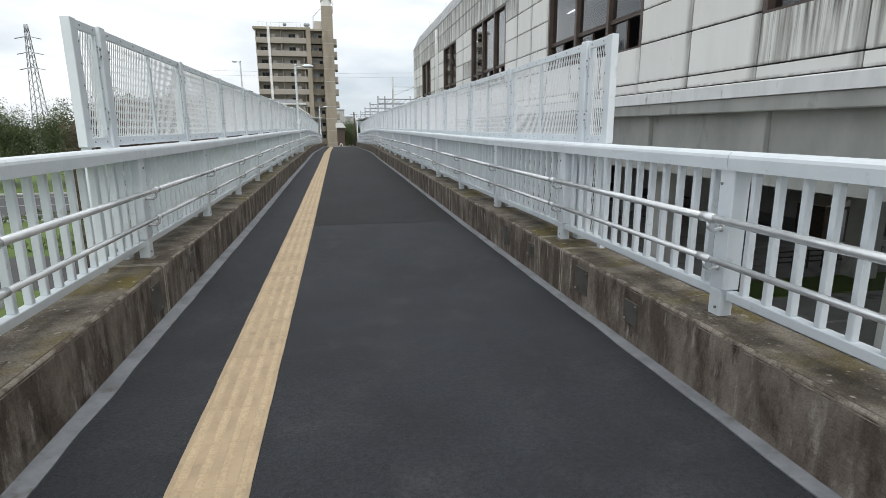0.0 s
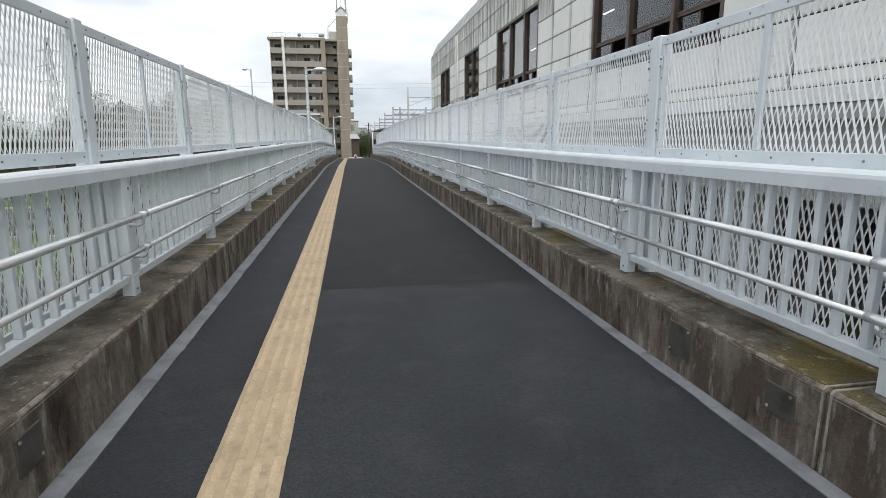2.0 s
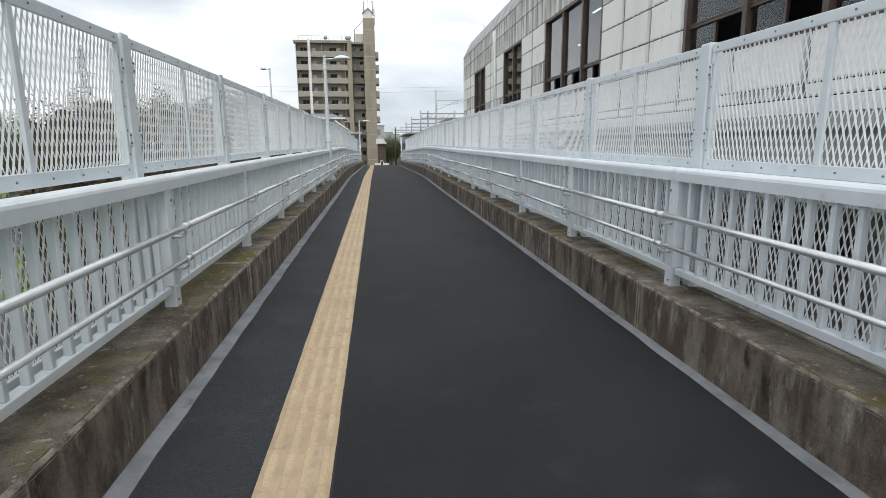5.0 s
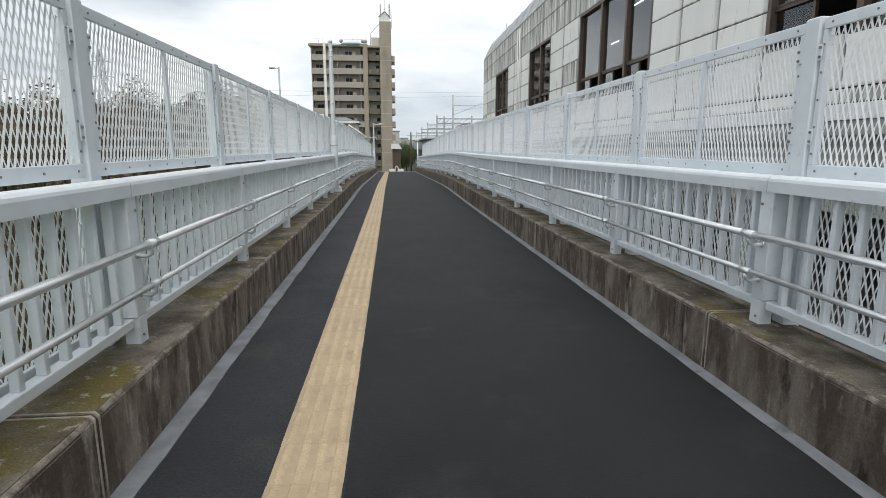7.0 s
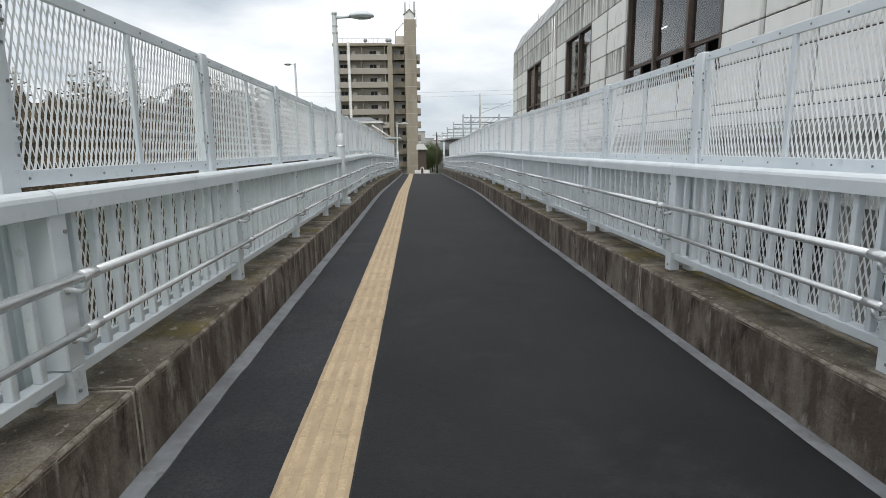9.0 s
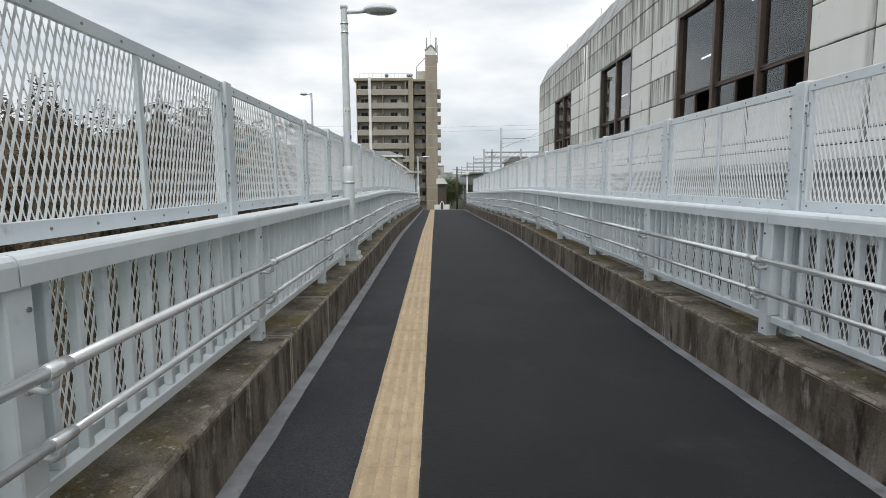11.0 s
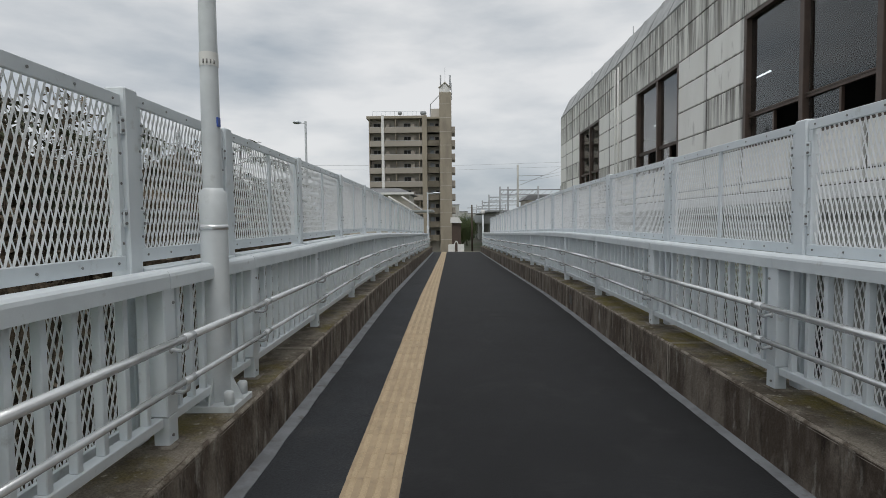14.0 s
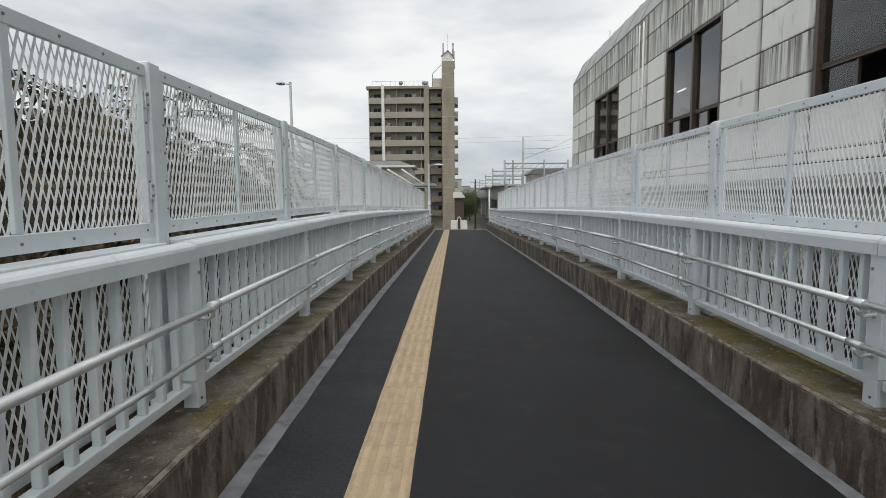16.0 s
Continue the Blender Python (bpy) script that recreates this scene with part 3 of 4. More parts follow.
def leaves(bm, centre, size, count, leaf, rng, squash=1.0, full=False):
    """Small crossed leaves scattered in lumps, with gaps and an uneven outline."""
    lumps = []
    for _ in range(max(5, count // (70 if full else 110))):
        d = Vector((rng.gauss(0, 1), rng.gauss(0, 1), rng.gauss(0, 0.8))).normalized() * rng.uniform(0.35, 0.95)
        if full:
            a, q = rng.uniform(0, 6.283), rng.random() ** 0.5
            d = Vector((q * math.cos(a), q * math.sin(a), rng.uniform(-1, 0.80 + 0.10 * math.sin(3 * a) + 0.06 * math.sin(7 * a)) if q < 0.8 else rng.uniform(-1, 0.6)))
        lumps.append((Vector((d.x * size[0], d.y * size[1], d.z * size[2])), rng.uniform(0.09, 0.17) if full else rng.uniform(0.18, 0.36)))
    for i in range(count):
        c, r = lumps[rng.randrange(len(lumps))]
        d = Vector((rng.gauss(0, 1), rng.gauss(0, 1), rng.gauss(0, 1))).normalized() * rng.random() ** 0.4 * r
        p = Vector(centre) + c + Vector((d.x * size[0], d.y * size[1], d.z * size[2] * squash))
        u = Vector((rng.gauss(0, 1), rng.gauss(0, 1), rng.gauss(0, 0.6))).normalized()
        w = u.orthogonal().normalized()
        w = (w * math.cos(rng.random() * 6.3) + u.cross(w) * math.sin(rng.random() * 6.3))
        s = leaf * rng.uniform(0.6, 1.4)
        v = [bm.verts.new(p + a) for a in (-u * s, w * s * 0.45, u * s, -w * s * 0.45)]
        bm.faces.new(v)


def tree(name, label, height, spread, mat, count, leaf, seed, low=0.12, full=False):
    rng = random.Random(seed)
    g = thing(name, label, "tree" if name == "tree" else "bush", "trees beside the bridge")
    bm = bmesh.new()
    tube(bm, [(0, 0, 0), (0.05, 0.03, height * 0.3), (0.1, -0.05, height * 0.62)], [0.16, 0.11, 0.05], 9)
    for i in range(9):
        a = i * 2.4
        z = height * (0.2 + 0.05 * i)
        tube(bm, [(0.04, 0, z), (math.cos(a) * spread * 0.4, math.sin(a) * spread * 0.4, z + height * 0.12), (math.cos(a) * spread * 0.8, math.sin(a) * spread * 0.8, z + height * 0.2)], [0.06, 0.035, 0.012], 6)
    if full:
        for i in range(150):
            a, q = rng.uniform(0, 6.283), spread * rng.random() ** 0.5
            z = height * rng.uniform(0.3, 0.85)
            x, y = q * math.cos(a), q * math.sin(a)
            tube(bm, [(x * 0.8, y * 0.8, z - height * 0.3), (x, y, z), (x + rng.uniform(-0.2, 0.2), y + rng.uniform(-0.2, 0.2), z + height * 0.12)], [0.014, 0.009, 0.003], 4, False)
    part("trunk", bm, BARK, g)
    bm = bmesh.new()
    leaves(bm, (0, 0, height * (0.5 + low / 2)), (spread, spread, height * (0.5 - low / 2)), count, leaf, rng, full=full)
    part("crown", bm, mat, g)
    if full:
        bm = bmesh.new()
        bmesh.ops.create_icosphere(bm, subdivisions=5, radius=1)
        for v in bm.verts:
            k = 0.80 + 0.16 * noise.noise(v.co * 2.3) + 0.10 * noise.noise(v.co * 6.1) + 0.07 * noise.noise(v.co * 17)
            flat = max(abs(v.co.x), abs(v.co.y), abs(v.co.z)) ** 0.5
            v.co = Vector((v.co.x * spread * k / flat, v.co.y * spread * k / flat, height * (0.5 + low / 2) + v.co.z * height * 0.5 * k / flat * 0.97))
            v.co.z = max(v.co.z, 0.05)
        part("inner_tangle", bm, TWIGS, g, "dense tangle of dry twigs")
    return g


rng = random.Random(7)
green = tree("tree", "leafy green tree beside the footbridge", 7.0, 2.6, LEAF, 26000, 0.07, 3)
green.matrix_basis = pose(-10.3, 38.5, G, 0, 0, 20)
brown = tree("tree", "tangled tree with dry brown foliage beside the footbridge", 7.3, 2.3, BROWN_LEAF, 60000, 0.043, 5, 0.02, True)
brown.matrix_basis = pose(-5.9, 24.8, G)
def grow(ob, x, y, s, turn):
    m = pose(x, y, G, 0, 0, turn) @ Matrix.Diagonal((s, s, s, 1))
    c = copy_thing(ob, m)
    return c
for x, y, s, a in ((-8.6, 44, 1.02, 250), (-12.5, 40, 1.0, 310), (-34, 65, 1.3, 60), (-39, 66, 1.36, 120), (-44, 64, 1.32, 220), (-28.5, 66, 1.28, 20),
                   (-49.5, 66, 1.38, 70), (-23, 65, 1.2, 280), (-55, 64, 1.4, 140), (-61, 66, 1.42, 40), (-17.5, 66, 1.2, 190), (-13, 67, 1.15, 330)):
    grow(green, x, y, s, a)
for x, y, s, a in ((-6.3, 28.2, 1.08, 70), (-5.8, 31.3, 1.09, 160), (-8.6, 28.2, 1.08, 300), (-6.0, 34.2, 1.01, 20), (-8.6, 31.5, 1.07, 120), (-8.2, 25.2, 1.06, 220), (-6.6, 26.4, 1.06, 10), (-6.9, 30.0, 1.08, 330), (-6.2, 37.2, 0.96, 250), (-11.0, 30.6, 0.86, 40), (-10.8, 34.0, 0.9, 200), (-6.6, 40.2, 0.94, 130)):
    grow(brown, x, y, s, a)
def spray_tree(height, seed, twigs=34, reach=1.7):
    """A slim tree whose arching twigs carry rows of narrow hanging leaves."""
    r = random.Random(seed)
    g = thing("tree", "young tree with long drooping glossy leaves above the fence", "tree", "trees beside the bridge")
    wood, crown = bmesh.new(), bmesh.new()
    tube(wood, [(0, 0, 0), (0.06, 0.1, height * 0.4), (-0.03, 0.15, height * 0.7), (0.05, 0.2, height * 0.95)], [0.09, 0.07, 0.04, 0.01], 8)
    for i in range(twigs):
        z = height * r.uniform(0.72, 0.95)
        a, q, up = r.uniform(0, 6.283), reach * r.uniform(0.5, 1.0), r.uniform(0.1, 0.45)
        pts = [Vector((q * u * math.cos(a), 0.2 + q * u * math.sin(a), z + up * u * 2 - (up * 2 + 0.25) * u * u)) for u in (k / 8 for k in range(9))]
        tube(wood, pts, [0.012 - 0.001 * k for k in range(9)], 4, False)
        for k in range(40):
            u = r.uniform(0.15, 1.0) * 8
            p0 = pts[min(7, int(u))].lerp(pts[min(8, int(u) + 1)], u - int(u))
            b = r.uniform(0, 6.283)
            d = Vector((math.cos(b) * 0.7 + math.cos(a) * 0.5, math.sin(b) * 0.7 + math.sin(a) * 0.5, r.uniform(-0.9, 0.1))).normalized()
            n = r.uniform(0.09, 0.16)
            w = d.cross(Vector((r.uniform(-0.5, 0.5), r.uniform(-0.5, 0.5), 1))).normalized() * n * 0.21
            mid = p0 + d * n * 0.45 + Vector((0, 0, 0.012))
            crown.faces.new([crown.verts.new(c) for c in (p0, mid + w, p0 + d * n - Vector((0, 0, 0.015)), mid - w)])
    part("trunk", wood, BARK, g)
    part("crown", crown, GLOSSY_LEAF, g)
    return g


spray_tree(8.5, 9, 30, 1.4).matrix_basis = pose(-4.7, 32.7, G)
spray_tree(8.2, 10, 40, 2.0).matrix_basis = pose(-5.2, 36.5, G)
spray_tree(7.9, 11, 40, 2.0).matrix_basis = pose(-5.6, 39.5, G)
spray_tree(8.4, 12, 34, 1.3).matrix_basis = pose(-5.4, 29.6, G)
spray_tree(8.2, 13, 34, 1.3).matrix_basis = pose(-5.0, 26.6, G)
bm = bmesh.new()
for i in range(60):
    leaves(bm, (-38 + i * 0.5, 30.6 + 0.1 * math.sin(i), G + 0.45), (0.4, 0.55, 0.5), 150, 0.05, rng)
tagged(part("hedge", bm, LEAF), "low clipped green hedge beside the lawn", "hedge", kind="stuff")
bm = bmesh.new()
for i in range(70):
    leaves(bm, (-64 + i * 0.8, 40.2 + 0.1 * math.sin(i), G + 0.5), (0.6, 0.6, 0.55), 110, 0.08, rng)
tagged(part("hedge", bm, LEAF), "low clipped green hedge along the road", "hedge", kind="stuff")

# ---- long white building ----
YA, YB = -14.0, 68.2
hall = thing("hall_building", "long stained white panelled building with bronze windows, on columns", "building", "", pose(9.35, 0, 0, -0.17, 0, -0.115))
WINS = [(55.95, 61.3), (43.8, 48.95), (30.75, 38.72), (16.5, 24.35), (3.7, 11.5), (-9.0, -1.5)]
SILL, HEAD = 3.72, 7.9
COURSES = [2.27, 2.58, 3.72, 4.71, 5.82, 6.85, 7.9, 9.17, 10.2]
T = 0.3
bm = bmesh.new()
edges_y = [YA] + sorted(v for w in WINS for v in w) + [YB]
box(bm, 0.05, T, YA, YB, 2.25, SILL - 0.02)
box(bm, 0.05, T, YA, YB, HEAD + 0.02, 10.17)
for a, b in zip(edges_y[::2], edges_y[1::2]):
    box(bm, 0.05, T, a, b, SILL - 0.02, HEAD + 0.02)
part("wall", bm, JOINT, hall)
bm = bmesh.new()
box(bm, 0.05, 22, YA, YA + 0.3, 1.6, 10.17)
box(bm, 0.3, 22, YB - 0.3, YB, 1.6, 10.17)
box(bm, 22, 22.3, YA, YB, 1.6, 10.17)
part("rear_wall", bm, PANEL, hall)
part("storey_floor", made(box, 0.3, 22, YA + 0.3, YB - 0.3, 1.98, 2.24), RENDER_, hall)
# room faces coloured near black so the inside looks unlit through the glass
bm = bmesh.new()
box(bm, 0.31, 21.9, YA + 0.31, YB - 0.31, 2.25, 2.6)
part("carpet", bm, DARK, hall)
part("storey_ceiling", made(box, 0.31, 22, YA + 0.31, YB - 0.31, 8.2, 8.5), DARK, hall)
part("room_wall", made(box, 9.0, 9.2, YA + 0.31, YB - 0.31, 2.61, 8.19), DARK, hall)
for yy in (6, 9, 19, 22, 33, 36.3, 46, 59):
    for xx in (2.2, 5.0):
        part("ceiling_light", made(box, xx, xx + 0.05, yy, yy + 1.2, 8.1, 8.16), TUBE, hall, "lit fluorescent ceiling tube")
# ledge, beam and the recessed lower wall
part("ledge", made(sweep, [(-0.06, 1.93), (0.2, 1.93), (0.2, 2.26), (-0.02, 2.26), (-0.06, 2.235)], [(YA, 0), (YB, 0)]), LEDGE, hall, "pale weathered ledge under the panels")
part("beam", made(box, 0.03, 0.5, YA, YB, 1.6, 1.925, bevel=0.02), RENDER_, hall)
part("lower_wall", made(box, 0.55, 0.85, YA, YB, -0.1, 1.62), RENDER_, hall)
for i in range(17):
    yy = YA + 1 + i * 4.9
    part("pilaster", made(box, 0.40, 0.55, yy, yy + 0.45, 0.25, 1.61, bevel=0.015), RENDER_, hall)
part("soffit", made(box, 0.86, 22, YA, YB, 0.3, 0.5), RENDER_, hall)
for i in range(9):
    for xx in (2.0, 11.0, 19.5):
        yy = -10 + i * 9.3
        part("column", made(box, xx, xx + 0.9, yy, yy + 0.9, G - 0.05, 0.25, bevel=0.05), RENDER_, hall)
part("abutment", made(box, 20.5, 21.5, 24, YB, G - 0.05, -1.2), RENDER_, hall)
part("rear_beam", made(box, 21.6, 22.3, YA, YB, -1.0, 0.24), RENDER_, hall)
# roof edge
part("roof", made(sweep, [(0.02, 10.2), (-0.03, 10.27), (0.7, 11.75), (2.4, 13.1), (11.15, 13.5), (19.9, 13.1), (21.6, 11.75), (22.3, 10.27), (22.3, 10.17), (0.05, 10.17)], [(YA, 0), (YB, 0)]), ROOFING, hall, "sloping grey sheet roof")
yy = YA
while yy < YB:
    part("seam", made(tube, [(-0.02, yy, 10.29), (0.7, yy, 11.77), (2.4, yy, 13.12)], 0.025, 5), ROOFING, hall)
    yy += 2.46
for i in range(3):
    part("lightning_rod", made(tube, [(0.8, 43 + i * 9, 11.7), (0.8, 43 + i * 9, 12.3)], 0.02, 6), STEEL, hall)
part("downpipe", made(tube, [(-0.08, 51.8, 2.3), (-0.08, 51.8, 10.0)], 0.05, 8), PANEL, hall)
part("downpipe", made(tube, [(-0.08, 52.4, 2.3), (-0.08, 52.4, 10.0)], 0.035, 8), PANEL, hall)
for a, b in WINS:
    w = part("window", made(box, -0.02, 0.05, a, b, SILL - 0.06, SILL, bevel=0.005), BRONZE, hall, "bronze framed window with dark glass")
    n = 3 if b - a > 6 else 2
    cuts = [0.0, 0.30, 0.64, 1.0] if n == 3 else [0.0, 0.47, 1.0]
    cuts = [a + (b - a) * c for c in cuts]
    bm = bmesh.new()
    box(bm, -0.02, 0.32, a, a + 0.14, SILL, HEAD)
    box(bm, -0.02, 0.32, b - 0.14, b, SILL, HEAD)
    box(bm, -0.02, 0.32, a + 0.14, b - 0.14, HEAD - 0.12, HEAD)
    part("window_frame", bm, BRONZE, w)
    for i in range(1, n):
        c = cuts[i]
        part("mullion", made(box, 0.0, 0.26, c - 0.09, c + 0.09, SILL, HEAD - 0.12, bevel=0.01), BRONZE, w)
    for z in (0.95, 1.0, 1.05):
        part("transom", made(box, 0.08 if z != 1.0 else 0.1, 0.2, a + 0.14, b - 0.14, SILL + z, SILL + z + (0.042 if z != 1.0 else 0.05), bevel=0.004), BRONZE, w)
    for i in range(n):
        c0, c1 = cuts[i] + 0.12, cuts[i + 1] - 0.12
        p = part("pane", made(box, 0.15, 0.158, c0, c1, SILL + 1.1, HEAD - 0.12), GLASS, w)
        p.visible_shadow = False
        mid = (c0 + c1) / 2
        p = part("pane", made(box, 0.16, 0.168, mid, c1, SILL, SILL + 0.94), GLASS, w)
        p.visible_shadow = False
        part("stile", made(box, 0.12, 0.2, mid - 0.04, mid + 0.04, SILL, SILL + 0.95), BRONZE, w)
# wall panels, each its own piece
marks = sorted([YA, YB] + [e for w in WINS for e in w])
JOINTS = []
for a, b in zip(marks, marks[1:]):
    n = max(1, round((b - a) / 2.5))
    JOINTS += [a + (b - a) * i / n for i in range(n)]
JOINTS.append(YB)
shapes = {}
prng = random.Random(11)
for z0, z1 in zip(COURSES, COURSES[1:]):
    for a, b in zip(JOINTS, JOINTS[1:]):
        m = (a + b) / 2
        if z0 >= SILL - 0.01 and z1 <= HEAD + 0.01 and any(p <= m <= q for p, q in WINS):
            continue
        dirty = z0 > HEAD - 0.2 or prng.random() < (0.13 if a > 26 else 0.05) or (b < 12 and 2.4 < z0 < 3.6)
        key = (round(b - a, 2), round(z1 - z0, 2), dirty)
        if key not in shapes:
            shapes[key] = mesh_of(made(box, -0.018, 0.048, 0.018, b - a - 0.018, 0.018, z1 - z0 - 0.018, bevel=0.006), "panel", STAINED if dirty else PANEL)
        q = new("panel", shapes[key])
        q.parent = hall
        q.location = (prng.uniform(-0.003, 0.003), a, z0)

# ---- apartment block ----
apt = thing("apartment_block", "beige ten-storey apartment block with balconies and a narrow stair tower", "building", "", pose(0, 132.3, 0))
SB = 2.74
TOP = 22.3
part("body", made(box, -16.4, -5.6, 1.6, 14, G - 0.1, TOP - 0.1), SHADE, apt)
part("roof_slab", made(box, -17.0, -5.5, -0.15, 14.2, TOP - 0.1, TOP + 0.45, bevel=0.05), BEIGE, apt)
part("end_wall", made(box, -16.55, -16.4, 0.0, 14, G - 0.1, TOP - 0.1), BEIGE, apt)
part("pier", made(box, -14.0, -13.45, -0.25, 0.1, G - 0.1, TOP + 0.6), WHITE, apt, "pale full-height pier")
part("pier", made(box, -5.75, -4.75, -0.1, 1.6, G - 0.1, TOP + 0.5), BEIGE, apt)
for k in range(10):
    z = TOP - 0.1 - SB * (k + 1)
    if z < G:
        continue
    part("balcony_slab", made(box, -16.5, -5.75, 0.0, 1.6, z - 0.12, z), BEIGE2, apt)
    par = part("parapet", made(box, -16.5, -5.75, -0.12, 0.0, z - 0.12, z + 1.02, bevel=0.03), BEIGE2, apt)
    part("rail", made(box, -16.4, -5.8, -0.09, -0.03, z + 1.02, z + 1.08), STEEL, par)
    for xx in (-11.1, -6.3):
        part("divider", made(box, xx - 0.06, xx + 0.06, 0.02, 1.6, z, z + SB - 0.13), BEIGE, apt)
    for xx in (-15.8, -9.6):
        w = part("window", made(box, xx, xx + 1.5, 1.5, 1.6, z + 0.05, z + 2.05, bevel=0.03), STEEL, apt)
        part("pane", made(box, xx + 0.08, xx + 0.72, 1.47, 1.5, z + 0.12, z + 1.98), DARK, w)
        part("pane", made(box, xx + 0.78, xx + 1.42, 1.47, 1.5, z + 0.12, z + 1.98), DARK, w)
    for xx in (-13.2, -8.1):
        part("cabinet", made(box, xx, xx + 0.8, 0.5, 1.1, z, z + 1.75, bevel=0.02), BEIGE2, apt)
# stair bay with rounded balconies
part("stair_core", made(box, -4.75, -2.2, 1.5, 13, G - 0.1, TOP + 0.2), SHADE, apt)
for k in range(10):
    z = TOP - 0.1 - SB * (k + 1)
    if z < G:
        continue
    bm = bmesh.new()
    pts = [(-4.7, 1.5)] + [(-3.45 - 1.28 * math.cos(a), 0.1 - 0.55 * math.sin(a)) for a in (math.pi * i / 12 for i in range(13))] + [(-2.2, 1.5)]
    lo = [bm.verts.new((x, y, z - 0.15)) for x, y in pts]
    hi = [bm.verts.new((x, y, z + 1.05)) for x, y in pts]
    for i in range(len(pts) - 1):
        bm.faces.new((lo[i], lo[i + 1], hi[i + 1], hi[i]))
    bm.faces.new(lo)
    bmesh.ops.solidify(bm, geom=list(bm.faces), thickness=0.1)
    part("round_balcony", bm, BEIGE, apt)
    d = part("door", made(box, -4.2, -3.3, 1.42, 1.5, z, z + 2.0, bevel=0.02), STEEL, apt)
    part("pane", made(box, -3.1, -2.4, 1.44, 1.5, z + 0.8, z + 1.9), DARK, apt)
part("bay_top", made(box, -4.75, -2.2, -0.4, 1.6, TOP - 0.3, TOP + 0.15, bevel=0.05), BEIGE, apt)
part("tower", made(box, -2.2, 0.25, -0.2, 11, G - 0.1, 27.3), BEIGE, apt)
for k in range(11):
    z = TOP - 0.1 - SB * (k - 1)
    if z < 27 and z > G:
        part("tower_band", made(box, -2.22, 0.27, -0.23, -0.2, z, z + 0.07), SHADE, apt)
bm = bmesh.new()
v = [bm.verts.new(p) for p in ((-2.2, 0, 27.3), (-2.2, 0, 28.3), (-1.0, 0, 29.3), (0.0, 0, 28.3), (0.0, 0, 27.3))]
f = bm.faces.new(v)
e = bmesh.ops.extrude_face_region(bm, geom=[f])
bmesh.ops.translate(bm, verts=[q for q in e["geom"] if isinstance(q, bmesh.types.BMVert)], vec=(0, 5, 0))
part("gable", bm, WHITE, apt)
part("gable_edge", made(tube, [(-2.3, -0.1, 28.2), (-1.0, -0.1, 29.35), (0.1, -0.1, 28.2)], 0.12, 6), SHADE, apt)
bm = bmesh.new()
for xx in (-1.95, -1.85, -0.1, 0.1):
    tube(bm, [(xx, 1, 28), (xx, 1, 31.0)], 0.09, 6)
tube(bm, [(-1.0, 1, 29), (-1.0, 1, 32.6)], 0.035, 5)
tube(bm, [(0.35, 1, 26), (0.35, 1, 29.5)], 0.06, 5)
part("antenna", bm, STEEL, apt)
part("frame", made(tube, [(-4.1, 1, 22.5), (-4.0, 1, 25.2), (-2.3, 1, 26.9)], 0.08, 6), STEEL, apt)
part("roof_hut", made(box, -3.9, -2.2, 0.5, 4, 22.4, 24.2), SHADE, apt)
bm = bmesh.new()
for i in range(12):
    x = -15.8 + i * 0.9
    tube(bm, [(x, 0.3, 22.7), (x, 0.3, 23.7)], 0.025, 4)
tube(bm, [(-15.8, 0.3, 23.7), (-5.9, 0.3, 23.7)], 0.03, 4)
part("roof_railing", bm, STEEL, apt)
for xx in (-10.2, -5.7, -5.2):
    bm = bmesh.new()
    bmesh.ops.create_icosphere(bm, subdivisions=2, radius=0.42, matrix=Matrix.Translation((xx, 0.2, 23.3)))
    part("dish", bm, STEEL, apt)
for k in range(10):
    z = TOP - 0.1 - SB * (k + 1)
    if z > G:
        part("side_balcony", made(box, 0.25, 0.95, 1.0, 6, z - 0.1, z + 1.2, bevel=0.05), BEIGE2, apt)

# ---- low station roof behind the fence ----
st = thing("stair_canopy", "low building with a grey hipped roof and pale sloping canopy beams", "building", "", pose(0, 75, 0))
part("wall", made(box, -10.2, -4.2, 0.4, 8, G - 0.1, 4.1), SHADE, st)
bm = bmesh.new()
v = [bm.verts.new(p) for p in ((-10.6, 0, 4.15), (-3.8, 0, 4.15), (-3.8, 8.4, 4.15), (-10.6, 8.4, 4.15), (-9.4, 1.4, 4.75), (-5.2, 1.4, 4.75), (-5.2, 7, 4.75), (-9.4, 7, 4.75))]
for f in ((3, 2, 1, 0), (0, 1, 5, 4), (1, 2, 6, 5), (2, 3, 7, 6), (3, 0, 4, 7), (4, 5, 6, 7)):
    bm.faces.new([v[i] for i in f])
part("roof", bm, SLATE, st)
part("fascia", made(box, -10.7, -3.7, -0.1, 0.0, 4.05, 4.25), WHITE, st)
for a, b in (((-6.2, -0.3, 3.85), (-3.9, -0.3, 2.45)), ((-4.9, -0.2, 3.85), (-2.9, -0.2, 2.5))):
    part("beam", made(tube, [a, b], 0.09, 6), WHITE, st)
part("canopy", made(box, -4.6, -1.8, -0.5, 5, 2.3, 2.5, bevel=0.03), STEEL, st)
part("column", made(box, -2.4, -2.2, 0, 0.2, G - 0.1, 2.3), STEEL, st)

